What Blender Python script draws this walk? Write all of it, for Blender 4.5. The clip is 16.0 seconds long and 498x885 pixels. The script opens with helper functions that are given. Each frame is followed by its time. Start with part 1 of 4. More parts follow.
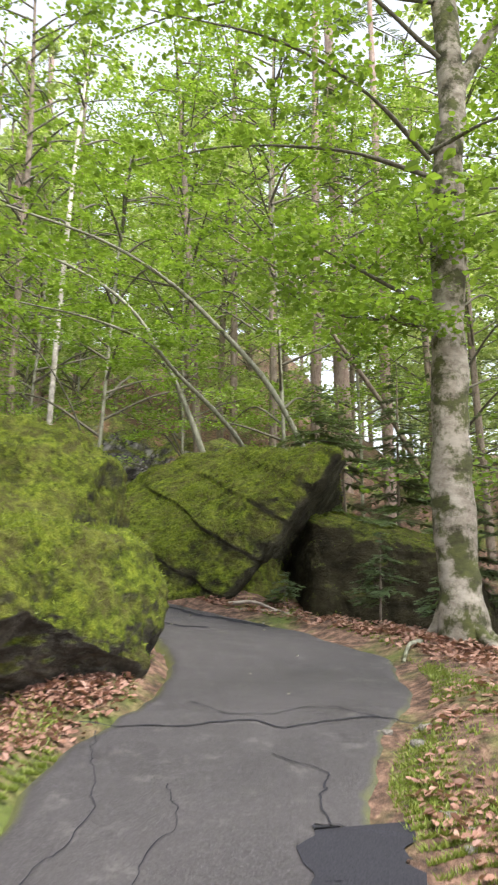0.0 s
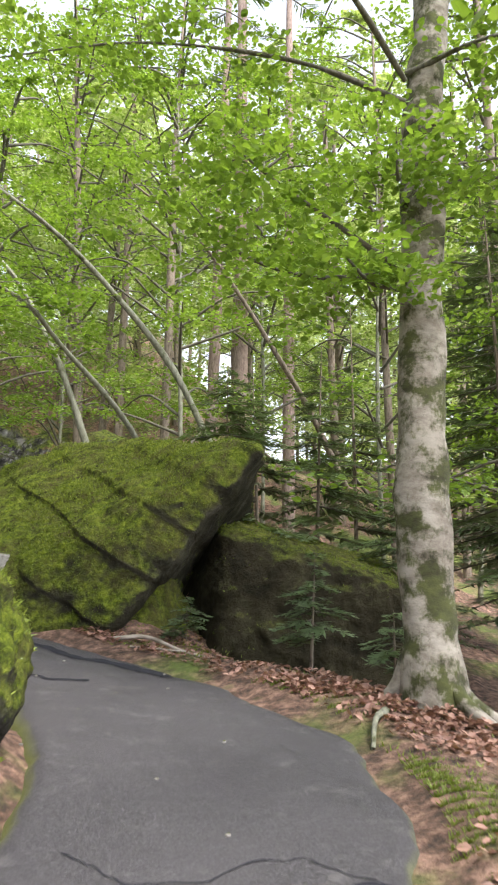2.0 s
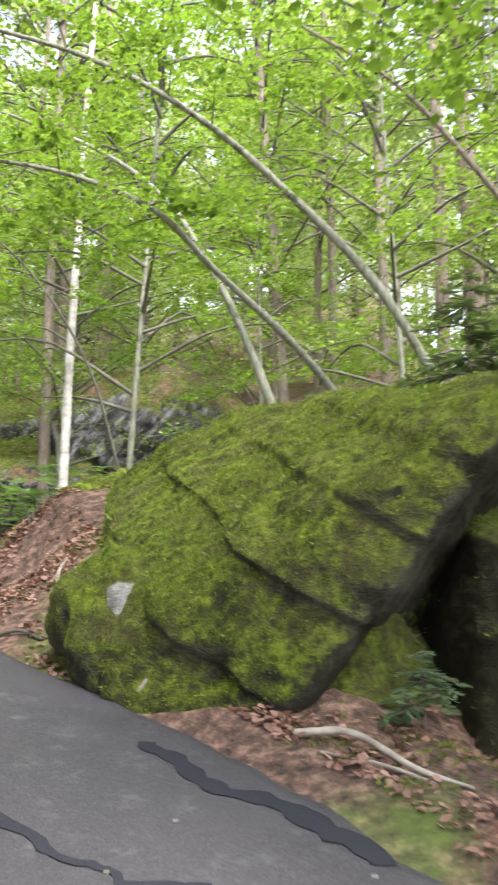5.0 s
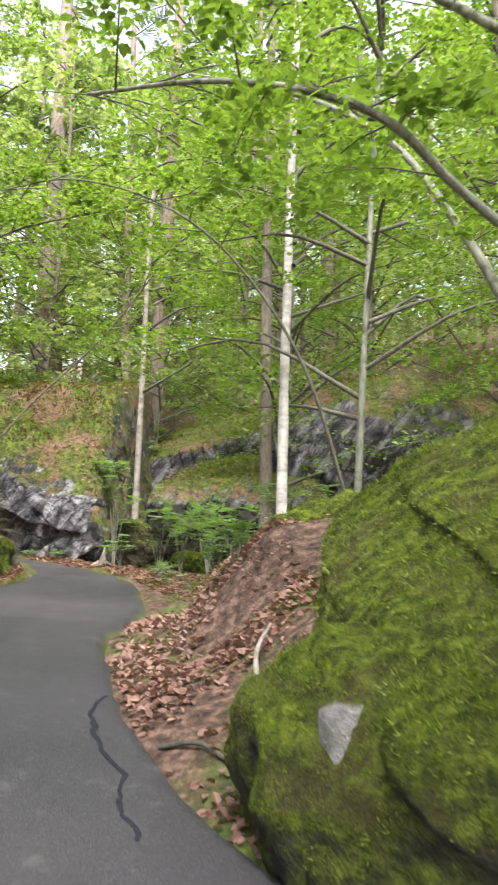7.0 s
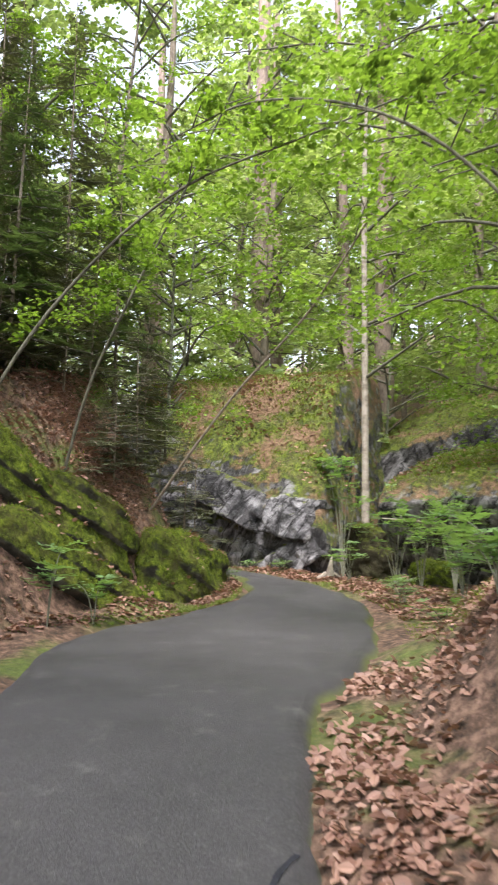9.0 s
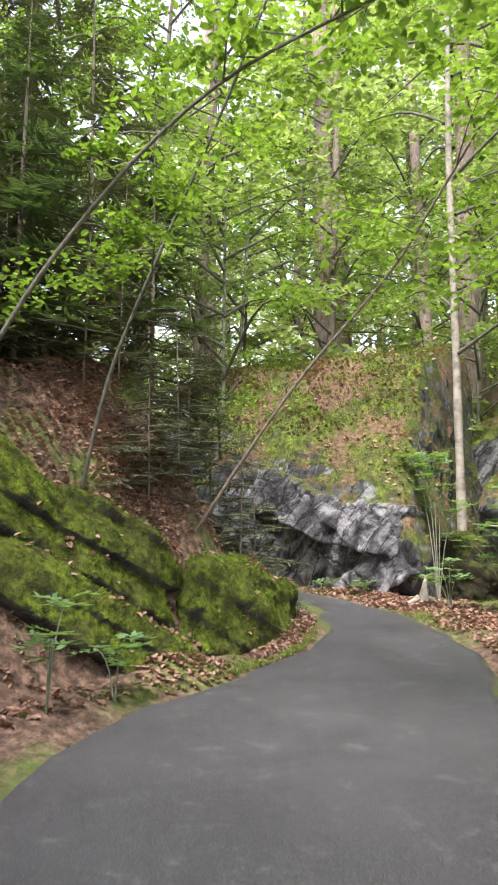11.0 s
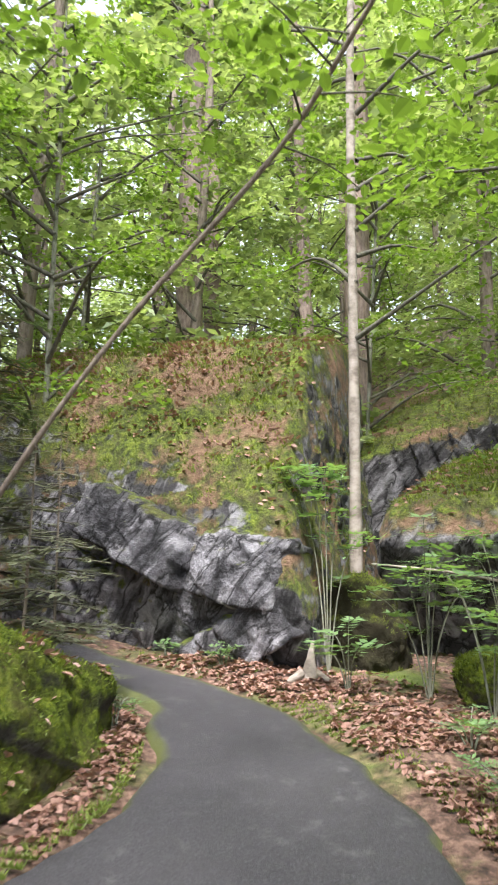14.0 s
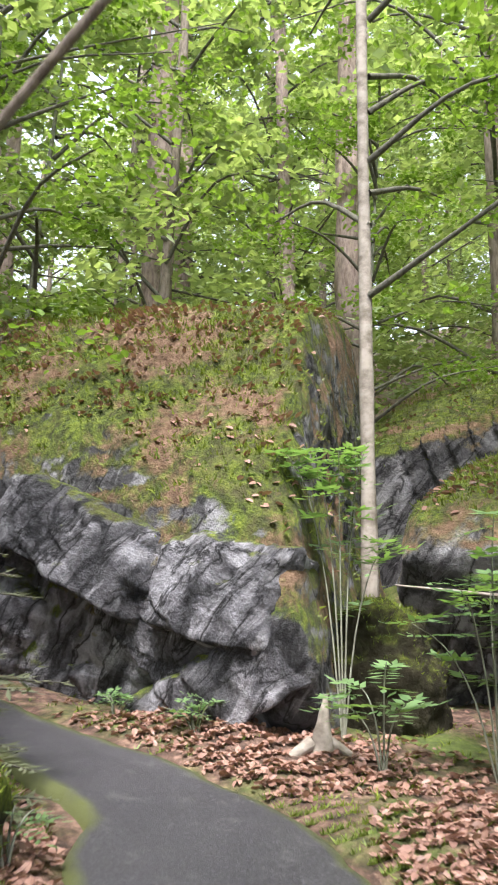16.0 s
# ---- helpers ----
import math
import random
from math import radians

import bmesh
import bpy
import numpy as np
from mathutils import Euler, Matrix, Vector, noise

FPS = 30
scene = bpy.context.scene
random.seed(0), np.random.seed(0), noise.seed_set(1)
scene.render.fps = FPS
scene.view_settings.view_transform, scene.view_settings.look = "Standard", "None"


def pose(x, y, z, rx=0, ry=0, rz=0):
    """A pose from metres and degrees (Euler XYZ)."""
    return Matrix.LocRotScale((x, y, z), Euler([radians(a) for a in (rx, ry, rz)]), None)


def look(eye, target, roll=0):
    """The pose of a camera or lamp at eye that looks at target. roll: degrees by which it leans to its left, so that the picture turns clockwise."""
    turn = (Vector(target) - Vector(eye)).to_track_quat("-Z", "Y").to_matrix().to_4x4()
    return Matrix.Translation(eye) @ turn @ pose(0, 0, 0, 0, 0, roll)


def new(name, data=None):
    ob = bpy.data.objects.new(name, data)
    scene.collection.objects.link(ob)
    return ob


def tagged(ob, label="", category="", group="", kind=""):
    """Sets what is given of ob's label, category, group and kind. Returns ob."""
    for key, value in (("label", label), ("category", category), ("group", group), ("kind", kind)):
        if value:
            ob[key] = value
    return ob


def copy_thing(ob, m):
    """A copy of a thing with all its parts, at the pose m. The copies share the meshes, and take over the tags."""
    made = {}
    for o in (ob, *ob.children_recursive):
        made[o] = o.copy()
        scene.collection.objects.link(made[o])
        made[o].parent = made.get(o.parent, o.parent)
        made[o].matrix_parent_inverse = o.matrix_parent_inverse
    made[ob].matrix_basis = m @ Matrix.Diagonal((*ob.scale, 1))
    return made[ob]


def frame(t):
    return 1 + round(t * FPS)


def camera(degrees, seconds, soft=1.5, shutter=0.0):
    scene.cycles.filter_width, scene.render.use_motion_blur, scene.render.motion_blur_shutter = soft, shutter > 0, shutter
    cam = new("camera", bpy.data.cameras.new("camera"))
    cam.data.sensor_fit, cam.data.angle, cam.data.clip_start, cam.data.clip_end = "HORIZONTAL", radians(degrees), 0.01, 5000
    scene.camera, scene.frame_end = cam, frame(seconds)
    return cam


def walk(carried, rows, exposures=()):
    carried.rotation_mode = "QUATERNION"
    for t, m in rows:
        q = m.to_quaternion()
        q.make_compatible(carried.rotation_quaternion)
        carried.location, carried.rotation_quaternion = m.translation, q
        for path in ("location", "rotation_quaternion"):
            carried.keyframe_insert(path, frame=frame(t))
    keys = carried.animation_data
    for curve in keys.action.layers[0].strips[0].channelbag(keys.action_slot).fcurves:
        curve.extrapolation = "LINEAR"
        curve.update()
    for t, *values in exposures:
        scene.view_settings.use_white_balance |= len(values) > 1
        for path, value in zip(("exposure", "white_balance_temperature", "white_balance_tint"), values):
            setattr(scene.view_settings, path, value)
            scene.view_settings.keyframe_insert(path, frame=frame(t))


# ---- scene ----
cam = camera(35.9, 16.0, 2.0, 0.5)
METRES, EYE, TILT, LEAN, TURN = 17.0, 1.5, 12.0, 0.0, 0.0
ROWS = [
    (0.0, 0.0, 0.0, 0.0, 0.0, 0.0, 0.0),
    (0.5, -0.0034, 0.0282, -0.0003, -2.95, -0.05, -0.97),
    (1.0, -0.0076, 0.0575, -0.0022, -4.94, 0.0, -1.66),
    (1.5, -0.0125, 0.0871, -0.0036, -7.42, -0.05, -2.38),
    (2.0, -0.0127, 0.1187, -0.0053, -9.0, 0.22, -2.85),
    (2.5, -0.0119, 0.1493, -0.0063, -9.83, 0.38, -2.98),
    (3.0, -0.0064, 0.182, -0.0102, -10.12, 0.02, -2.84),
    (3.5, -0.0018, 0.2114, -0.0121, -7.72, -0.2, -2.31),
    (4.0, 0.0024, 0.2421, -0.0135, -4.44, -1.23, -1.26),
    (4.5, 0.0067, 0.2742, -0.0123, 1.62, -1.68, 0.33),
    (5.0, 0.0085, 0.3059, -0.0155, 8.31, -1.84, 1.96),
    (7.5, -0.0354, 0.4492, -0.0174, 28.64, 0.33, 4.66),
    (8.0, -0.0473, 0.4759, -0.019, 32.48, 0.58, 5.49),
    (8.5, -0.0655, 0.5012, -0.0214, 38.41, 1.15, 6.79),
    (9.0, -0.0829, 0.5252, -0.0232, 42.96, 1.61, 7.44),
    (11.5, -0.1962, 0.6426, -0.0095, 48.04, 1.36, 9.1),
    (12.0, -0.2181, 0.6645, -0.009, 46.66, 1.33, 9.02),
    (12.5, -0.2379, 0.6883, -0.0088, 43.2, 0.42, 8.7),
    (13.0, -0.2572, 0.715, -0.011, 40.99, 0.64, 8.36),
    (13.5, -0.2767, 0.7409, -0.0138, 38.91, 0.95, 7.87),
    (14.0, -0.2933, 0.7657, -0.019, 38.03, 1.23, 7.46),
    (14.5, -0.3125, 0.7902, -0.0239, 36.47, 1.84, 7.1),
    (15.0, -0.3347, 0.8138, -0.0314, 35.63, 2.06, 6.69),
    (15.5, -0.3577, 0.837, -0.0351, 36.32, 2.44, 6.56),
    (16.0, -0.379, 0.8585, -0.0384, 35.5, 2.94, 6.82),
]
walk(cam, [(t, pose(0, 0, EYE, TILT, LEAN, TURN) @ pose(METRES * x, METRES * y, METRES * z, 90 + pitch, roll, yaw)) for t, x, y, z, yaw, pitch, roll in ROWS], [(0.0, 1.75, 6500.0, 13.0), (2.0, 1.85, 6350.0, 14.0), (3.5, 2.1, 6200.0, 15.0), (5.0, 2.35, 6150.0, 14.0), (7.5, 2.05, 6250.0, 13.0), (9.0, 2.0, 6250.0, 13.0), (11.5, 2.2, 6150.0, 14.0), (16.0, 2.2, 6000.0, 15.0)])

# ---- light ----
world = bpy.data.worlds.new("world")
scene.world = world
world.use_nodes = True
_sky = world.node_tree.nodes.new("ShaderNodeTexSky")
_sky.sky_type = "NISHITA"
_sky.sun_disc = False
SUN_EL, SUN_ROT = 58.0, 150.0
_sky.sun_elevation, _sky.sun_rotation = radians(SUN_EL), radians(SUN_ROT)
_bg = world.node_tree.nodes["Background"]
_pale = world.node_tree.nodes.new("ShaderNodeHueSaturation")
_pale.inputs["Saturation"].default_value, _pale.inputs["Value"].default_value = 0.3, 1.0
world.node_tree.links.new(_sky.outputs[0], _pale.inputs["Color"])
world.node_tree.links.new(_pale.outputs[0], _bg.inputs[0])
_bg.inputs[1].default_value = 0.15
_sun = new("sun", bpy.data.lights.new("sun", "SUN"))
_sun.data.energy, _sun.data.angle, _sun.data.color = 2.4, radians(16), (1.0, 0.96, 0.88)
_a = radians(SUN_ROT)
_sun.matrix_world = look((math.sin(_a) * 30, math.cos(_a) * 30, 30 * math.tan(radians(SUN_EL))), (0, 0, 0))

# ---- small tools ----
RNG = np.random.default_rng(7)


def vnoise(p, seed=0):
    """Smooth value noise in -1..1 at the rows of p."""
    p = np.asarray(p, float)
    i = np.floor(p).astype(np.int64)
    f = p - i
    f = f * f * (3 - 2 * f)
    out = 0
    for dx in (0, 1):
        for dy in (0, 1):
            for dz in (0, 1):
                h = (i[:, 0] + dx) * 374761393 + (i[:, 1] + dy) * 668265263 + (i[:, 2] + dz) * 2147483647 + seed * 974711
                h = (h ^ (h >> 13)) * 1274126177
                h = ((h ^ (h >> 16)) & 0xFFFFFF) / 0xFFFFFF
                w = (f[:, 0] if dx else 1 - f[:, 0]) * (f[:, 1] if dy else 1 - f[:, 1]) * (f[:, 2] if dz else 1 - f[:, 2])
                out = out + w * h
    return out * 2 - 1


def fbm(p, scale, octaves=4, seed=0):
    p = np.asarray(p, float) / scale
    return sum(vnoise(p * 2 ** k + 17.3 * k, seed + k) * 0.5 ** k for k in range(octaves))


def ridged(p, scale, octaves=3, seed=0):
    p = np.asarray(p, float) / scale
    return sum((1 - 2 * np.abs(vnoise(p * 2 ** k + 9.1 * k, seed + k))) * 0.5 ** k for k in range(octaves))


def mesh_of(name, v, f, material, smooth=True):
    """A mesh from arrays: all faces have the same number of corners."""
    v, f = np.asarray(v, np.float32), np.asarray(f, np.int32)
    me = bpy.data.meshes.new(name)
    me.vertices.add(len(v))
    me.vertices.foreach_set("co", v.ravel())
    k = f.shape[1]
    me.loops.add(f.size)
    me.loops.foreach_set("vertex_index", f.ravel())
    me.polygons.add(len(f))
    me.polygons.foreach_set("loop_start", np.arange(0, f.size, k, dtype=np.int32))
    me.polygons.foreach_set("use_smooth", np.full(len(f), smooth))
    me.update(calc_edges=True)
    me.validate()
    me.materials.append(material)
    return me


def thing(name, at, label, category, group="", kind=""):
    ob = new(name)
    ob.location = at
    ob.empty_display_size = 0.1
    return tagged(ob, label, category, group, kind)


def part(name, me, parent, label=""):
    """A mesh under a thing; its vertices are in the thing's own space."""
    ob = new(name, me)
    ob.parent = parent
    return tagged(ob, label) if label else ob


def smooth_line(pts, n):
    """n points on a smooth curve through pts."""
    p = np.asarray(pts, float)
    p = np.vstack([2 * p[0] - p[1], p, 2 * p[-1] - p[-2]])
    t = np.linspace(0, len(p) - 3 - 1e-6, n)
    i = t.astype(int)
    u = (t - i)[:, None]
    a, b, c, d = p[i], p[i + 1], p[i + 2], p[i + 3]
    return 0.5 * (2 * b + (c - a) * u + (2 * a - 5 * b + 4 * c - d) * u ** 2 + (3 * b - a - 3 * c + d) * u ** 3)


def tube(pts, radii, sides=8, rough=0.0, seed=0):
    """Vertices and quads of a tapered, slightly knotty tube along pts."""
    p = np.asarray(pts, float)
    n = len(p)
    r = np.interp(np.linspace(0, 1, n), np.linspace(0, 1, len(radii)), radii)
    d = np.gradient(p, axis=0)
    d /= np.linalg.norm(d, axis=1)[:, None] + 1e-9
    ref = np.tile([0.0, 0, 1], (n, 1))
    ref[np.abs(d[:, 2]) > 0.9] = (1, 0, 0)
    if np.abs(d[:, 2]).mean() > 0.6:
        ref[:] = (1, 0, 0)
    else:
        ref[:] = (0, 0, 1)
    a = np.cross(d, ref)
    a /= np.linalg.norm(a, axis=1)[:, None] + 1e-9
    b = np.cross(d, a)
    th = np.linspace(0, 2 * np.pi, sides, endpoint=False)
    ring = a[:, None] * np.cos(th)[None, :, None] + b[:, None] * np.sin(th)[None, :, None]
    v = (p[:, None] + ring * r[:, None, None]).reshape(-1, 3)
    if rough:
        v += (ring.reshape(-1, 3)) * (fbm(v, 0.25, 3, seed) * rough * np.repeat(r, sides))[:, None]
    i = np.arange(n - 1)[:, None] * sides
    j = np.arange(sides)[None]
    k = (j + 1) % sides
    f = np.stack([i + j, i + k, i + sides + k, i + sides + j], -1).reshape(-1, 4)
    return v, f


def merged(chunks):
    v, f, o = [], [], 0
    for a, b in chunks:
        v.append(a), f.append(np.asarray(b) + o)
        o += len(a)
    return np.vstack(v), np.vstack(f)


def leaf_quads(at, size, seed=0, tilt=0.5, wide=0.62, droop=0.25, heading=None, simple=False):
    """Folded six-cornered leaves, two quads each, lying mostly level."""
    g = np.random.default_rng(seed)
    n = len(at)
    at = np.asarray(at, float)
    yaw = g.uniform(0, 2 * np.pi, n) if heading is None else heading + g.normal(0, 0.5, n)
    up = np.stack([g.normal(0, tilt, n), g.normal(0, tilt, n), np.ones(n)], 1)
    up /= np.linalg.norm(up, axis=1)[:, None]
    x = np.stack([np.cos(yaw), np.sin(yaw), g.normal(-droop, 0.2, n)], 1)
    x -= up * (x * up).sum(1)[:, None]
    x /= np.linalg.norm(x, axis=1)[:, None]
    y = np.cross(up, x)
    s = (np.asarray(size) * g.uniform(0.65, 1.25, n))[:, None]
    w = wide * s / 2
    lift = up * s * g.uniform(0.02, 0.16, n)[:, None]
    if simple:
        v = np.stack([at, at + x * s * 0.5 + y * w + lift, at + x * s, at + x * s * 0.5 - y * w + lift], 1).reshape(-1, 3)
        return v, np.arange(n * 4).reshape(-1, 4)
    v = np.stack([at, at + x * s * 0.3 + y * w + lift, at + x * s * 0.72 + y * w * 0.8 + lift, at + x * s,
                  at + x * s * 0.72 - y * w * 0.8 + lift, at + x * s * 0.3 - y * w + lift], 1).reshape(-1, 3)
    o = (np.arange(n) * 6)[:, None]
    f = np.stack([o + [0, 1, 2, 3], o + [0, 3, 4, 5]], 1).reshape(-1, 4)
    return v, f


def spray(centre, heading, length, width, n, g, sag=0.15):
    """Places of leaves on a flat, feathered bough."""
    u = g.uniform(0.05, 1, n)
    c = (g.uniform(-1, 1, n)) * width * np.sqrt(np.clip(1.05 - u, 0, 1)) * (0.4 + 0.6 * g.random(n))
    h = np.array([math.cos(heading), math.sin(heading)])
    x = centre[0] + h[0] * u * length - h[1] * c
    y = centre[1] + h[1] * u * length + h[0] * c
    z = centre[2] - sag * length * u ** 2 + g.normal(0, 0.05 * length, n)
    return np.stack([x, y, z], 1)


# ---- materials ----
def material(name):
    m = bpy.data.materials.new(name)
    m.use_nodes = True
    t = m.node_tree
    b = t.nodes["Principled BSDF"]

    def node(kind, **kw):
        nd = t.nodes.new(kind)
        for k, v in kw.items():
            nd.inputs[k].default_value = v
        return nd

    def link(a, b_):
        t.links.new(a, b_)

    return m, t, b, node, link


def noise_at(t, node, link, scale, detail=6.0, rough=0.6, world_space=True, distort=0.0):
    nz = node("ShaderNodeTexNoise", Scale=scale, Detail=detail, Roughness=rough, Distortion=distort)
    if world_space:
        link(node("ShaderNodeNewGeometry").outputs["Position"], nz.inputs["Vector"])
    else:
        link(node("ShaderNodeTexCoord").outputs["Object"], nz.inputs["Vector"])
    return nz.outputs["Fac"]


def ramp(node, link, fac, stops):
    r = node("ShaderNodeValToRGB")
    e = r.color_ramp.elements
    while len(e) < len(stops):
        e.new(0.5)
    for s, (p, c) in zip(e, stops):
        s.position = p
        s.color = (*c, 1) if len(c) == 3 else c
    link(fac, r.inputs["Fac"])
    return r.outputs["Color"]


def mixed(node, link, fac, a, b, mode="MIX"):
    m = node("ShaderNodeMix")
    m.data_type, m.blend_type = "RGBA", mode
    for sock, v in ((m.inputs[0], fac), (m.inputs[6], a), (m.inputs[7], b)):
        if hasattr(v, "links"):
            link(v, sock)
        elif isinstance(v, (int, float)):
            sock.default_value = v
        else:
            sock.default_value = (*v, 1)
    return m.outputs[2]


def calc(node, link, op, a, b=0.0, clamp=False):
    m = node("ShaderNodeMath")
    m.operation, m.use_clamp = op, clamp
    for sock, v in ((m.inputs[0], a), (m.inputs[1], b)):
        if hasattr(v, "links"):
            link(v, sock)
        else:
            sock.default_value = v
    return m.outputs[0]


def bump(node, link, bsdf, height, strength=0.5, distance=0.02):
    b = node("ShaderNodeBump", Strength=strength, Distance=distance)
    link(height, b.inputs["Height"])
    link(b.outputs["Normal"], bsdf.inputs["Normal"])
    return b


def leaf_material(name, dark, mid, light, through_light=0.45):
    m, t, b, node, link = material(name)
    geo = node("ShaderNodeNewGeometry")
    col = ramp(node, link, geo.outputs["Random Per Island"], [(0.0, dark), (0.5, mid), (1.0, light)])
    patch = noise_at(t, node, link, 0.45, 3)
    col = mixed(node, link, calc(node, link, "MULTIPLY", patch, 0.75), col, light)
    link(col, b.inputs["Base Color"])
    b.inputs["Roughness"].default_value = 0.45
    b.inputs["Specular IOR Level"].default_value = 0.35
    tr = node("ShaderNodeBsdfTranslucent")
    warm = mixed(node, link, 1.0, col, (1.0, 1.0, 0.45), "MULTIPLY")
    boosted = mixed(node, link, 1.0, warm, (1.2, 1.25, 1.1), "MULTIPLY")
    link(boosted, tr.inputs["Color"])
    mx = node("ShaderNodeMixShader", Fac=through_light)
    link(b.outputs[0], mx.inputs[1])
    link(tr.outputs[0], mx.inputs[2])
    link(mx.outputs[0], t.nodes["Material Output"].inputs["Surface"])
    return m


LEAF = leaf_material("beech_leaves", (0.05, 0.092, 0.017), (0.125, 0.21, 0.038), (0.265, 0.385, 0.08))
# beech leaves for far trees, distance haze painted in: paler and bluer
LEAF_HAZED = leaf_material("hazed_far_leaves", (0.13, 0.19, 0.085), (0.27, 0.345, 0.17), (0.46, 0.53, 0.31))
LEAF_ROWAN = leaf_material("rowan_leaves", (0.08, 0.15, 0.06), (0.15, 0.25, 0.1), (0.24, 0.36, 0.16))
NEEDLE = leaf_material("spruce_needles", (0.06, 0.095, 0.04), (0.1, 0.15, 0.068), (0.15, 0.205, 0.1), 0.25)
NEEDLE_DRY = leaf_material("dry_spruce_twigs", (0.09, 0.085, 0.05), (0.13, 0.135, 0.075), (0.17, 0.185, 0.11), 0.15)
NEEDLE_YOUNG = leaf_material("young_spruce_needles", (0.09, 0.135, 0.065), (0.15, 0.21, 0.1), (0.2, 0.27, 0.14), 0.25)
LITTER = leaf_material("fallen_leaves", (0.1, 0.048, 0.035), (0.23, 0.115, 0.085), (0.4, 0.24, 0.185), 0.12)
GRASS = leaf_material("verge_grass", (0.07, 0.12, 0.02), (0.14, 0.2, 0.035), (0.26, 0.3, 0.07), 0.3)
MOSS_TUFT = leaf_material("moss_tufts", (0.045, 0.07, 0.009), (0.11, 0.155, 0.017), (0.24, 0.29, 0.034), 0.25)


def bark_material(name, dark, light, moss=0.0, bands=False):
    m, t, b, node, link = material(name)
    tc = node("ShaderNodeTexCoord")
    mp = node("ShaderNodeMapping")
    mp.inputs["Scale"].default_value = (1, 1, 1.5) if bands else (1, 1, 0.28)
    link(tc.outputs["Object"], mp.inputs["Vector"])
    nz = node("ShaderNodeTexNoise", Scale=5.5 if bands else 24.0, Detail=8.0, Roughness=0.65)
    link(mp.outputs[0], nz.inputs["Vector"])
    col = ramp(node, link, nz.outputs["Fac"], [(0.34, dark), (0.56, light), (0.75, tuple(min(1, c * 1.25) for c in light))])
    big = noise_at(t, node, link, 2.2, 4)
    col = mixed(node, link, calc(node, link, "MULTIPLY", big, 0.6), col, dark)
    if moss:
        mm = noise_at(t, node, link, 3.4, 6, 0.7)
        f = ramp(node, link, mm, [(0.56 - moss * 0.1, (0, 0, 0)), (0.66 - moss * 0.1, (1, 1, 1))])
        col = mixed(node, link, f, col, ramp(node, link, nz.outputs["Fac"], [(0.35, (0.03, 0.028, 0.012)), (0.65, (0.085, 0.095, 0.025))]))
    link(col, b.inputs["Base Color"])
    b.inputs["Roughness"].default_value = 0.9
    bump(node, link, b, nz.outputs["Fac"], 0.7, 0.02)
    return m


BARK_MAPLE = bark_material("pale_mossy_bark", (0.15, 0.125, 0.095), (0.42, 0.38, 0.32), 1.0, True)
BARK_BROWN = bark_material("brown_bark", (0.10, 0.075, 0.055), (0.27, 0.22, 0.17))
BARK_PINE = bark_material("pinkish_pine_bark", (0.17, 0.12, 0.10), (0.38, 0.29, 0.245))
BARK_BIRCH = bark_material("white_birch_bark", (0.28, 0.24, 0.2), (0.72, 0.68, 0.62), 0.0, True)
BARK_SLIM = bark_material("slim_grey_brown_bark", (0.16, 0.13, 0.1), (0.44, 0.38, 0.32), 0.0, True)
BARK_TWIG = bark_material("dark_twig_bark", (0.06, 0.055, 0.04), (0.15, 0.14, 0.10))
BARK_STEM = bark_material("grey_green_stem", (0.11, 0.11, 0.075), (0.27, 0.27, 0.2), 0.15)


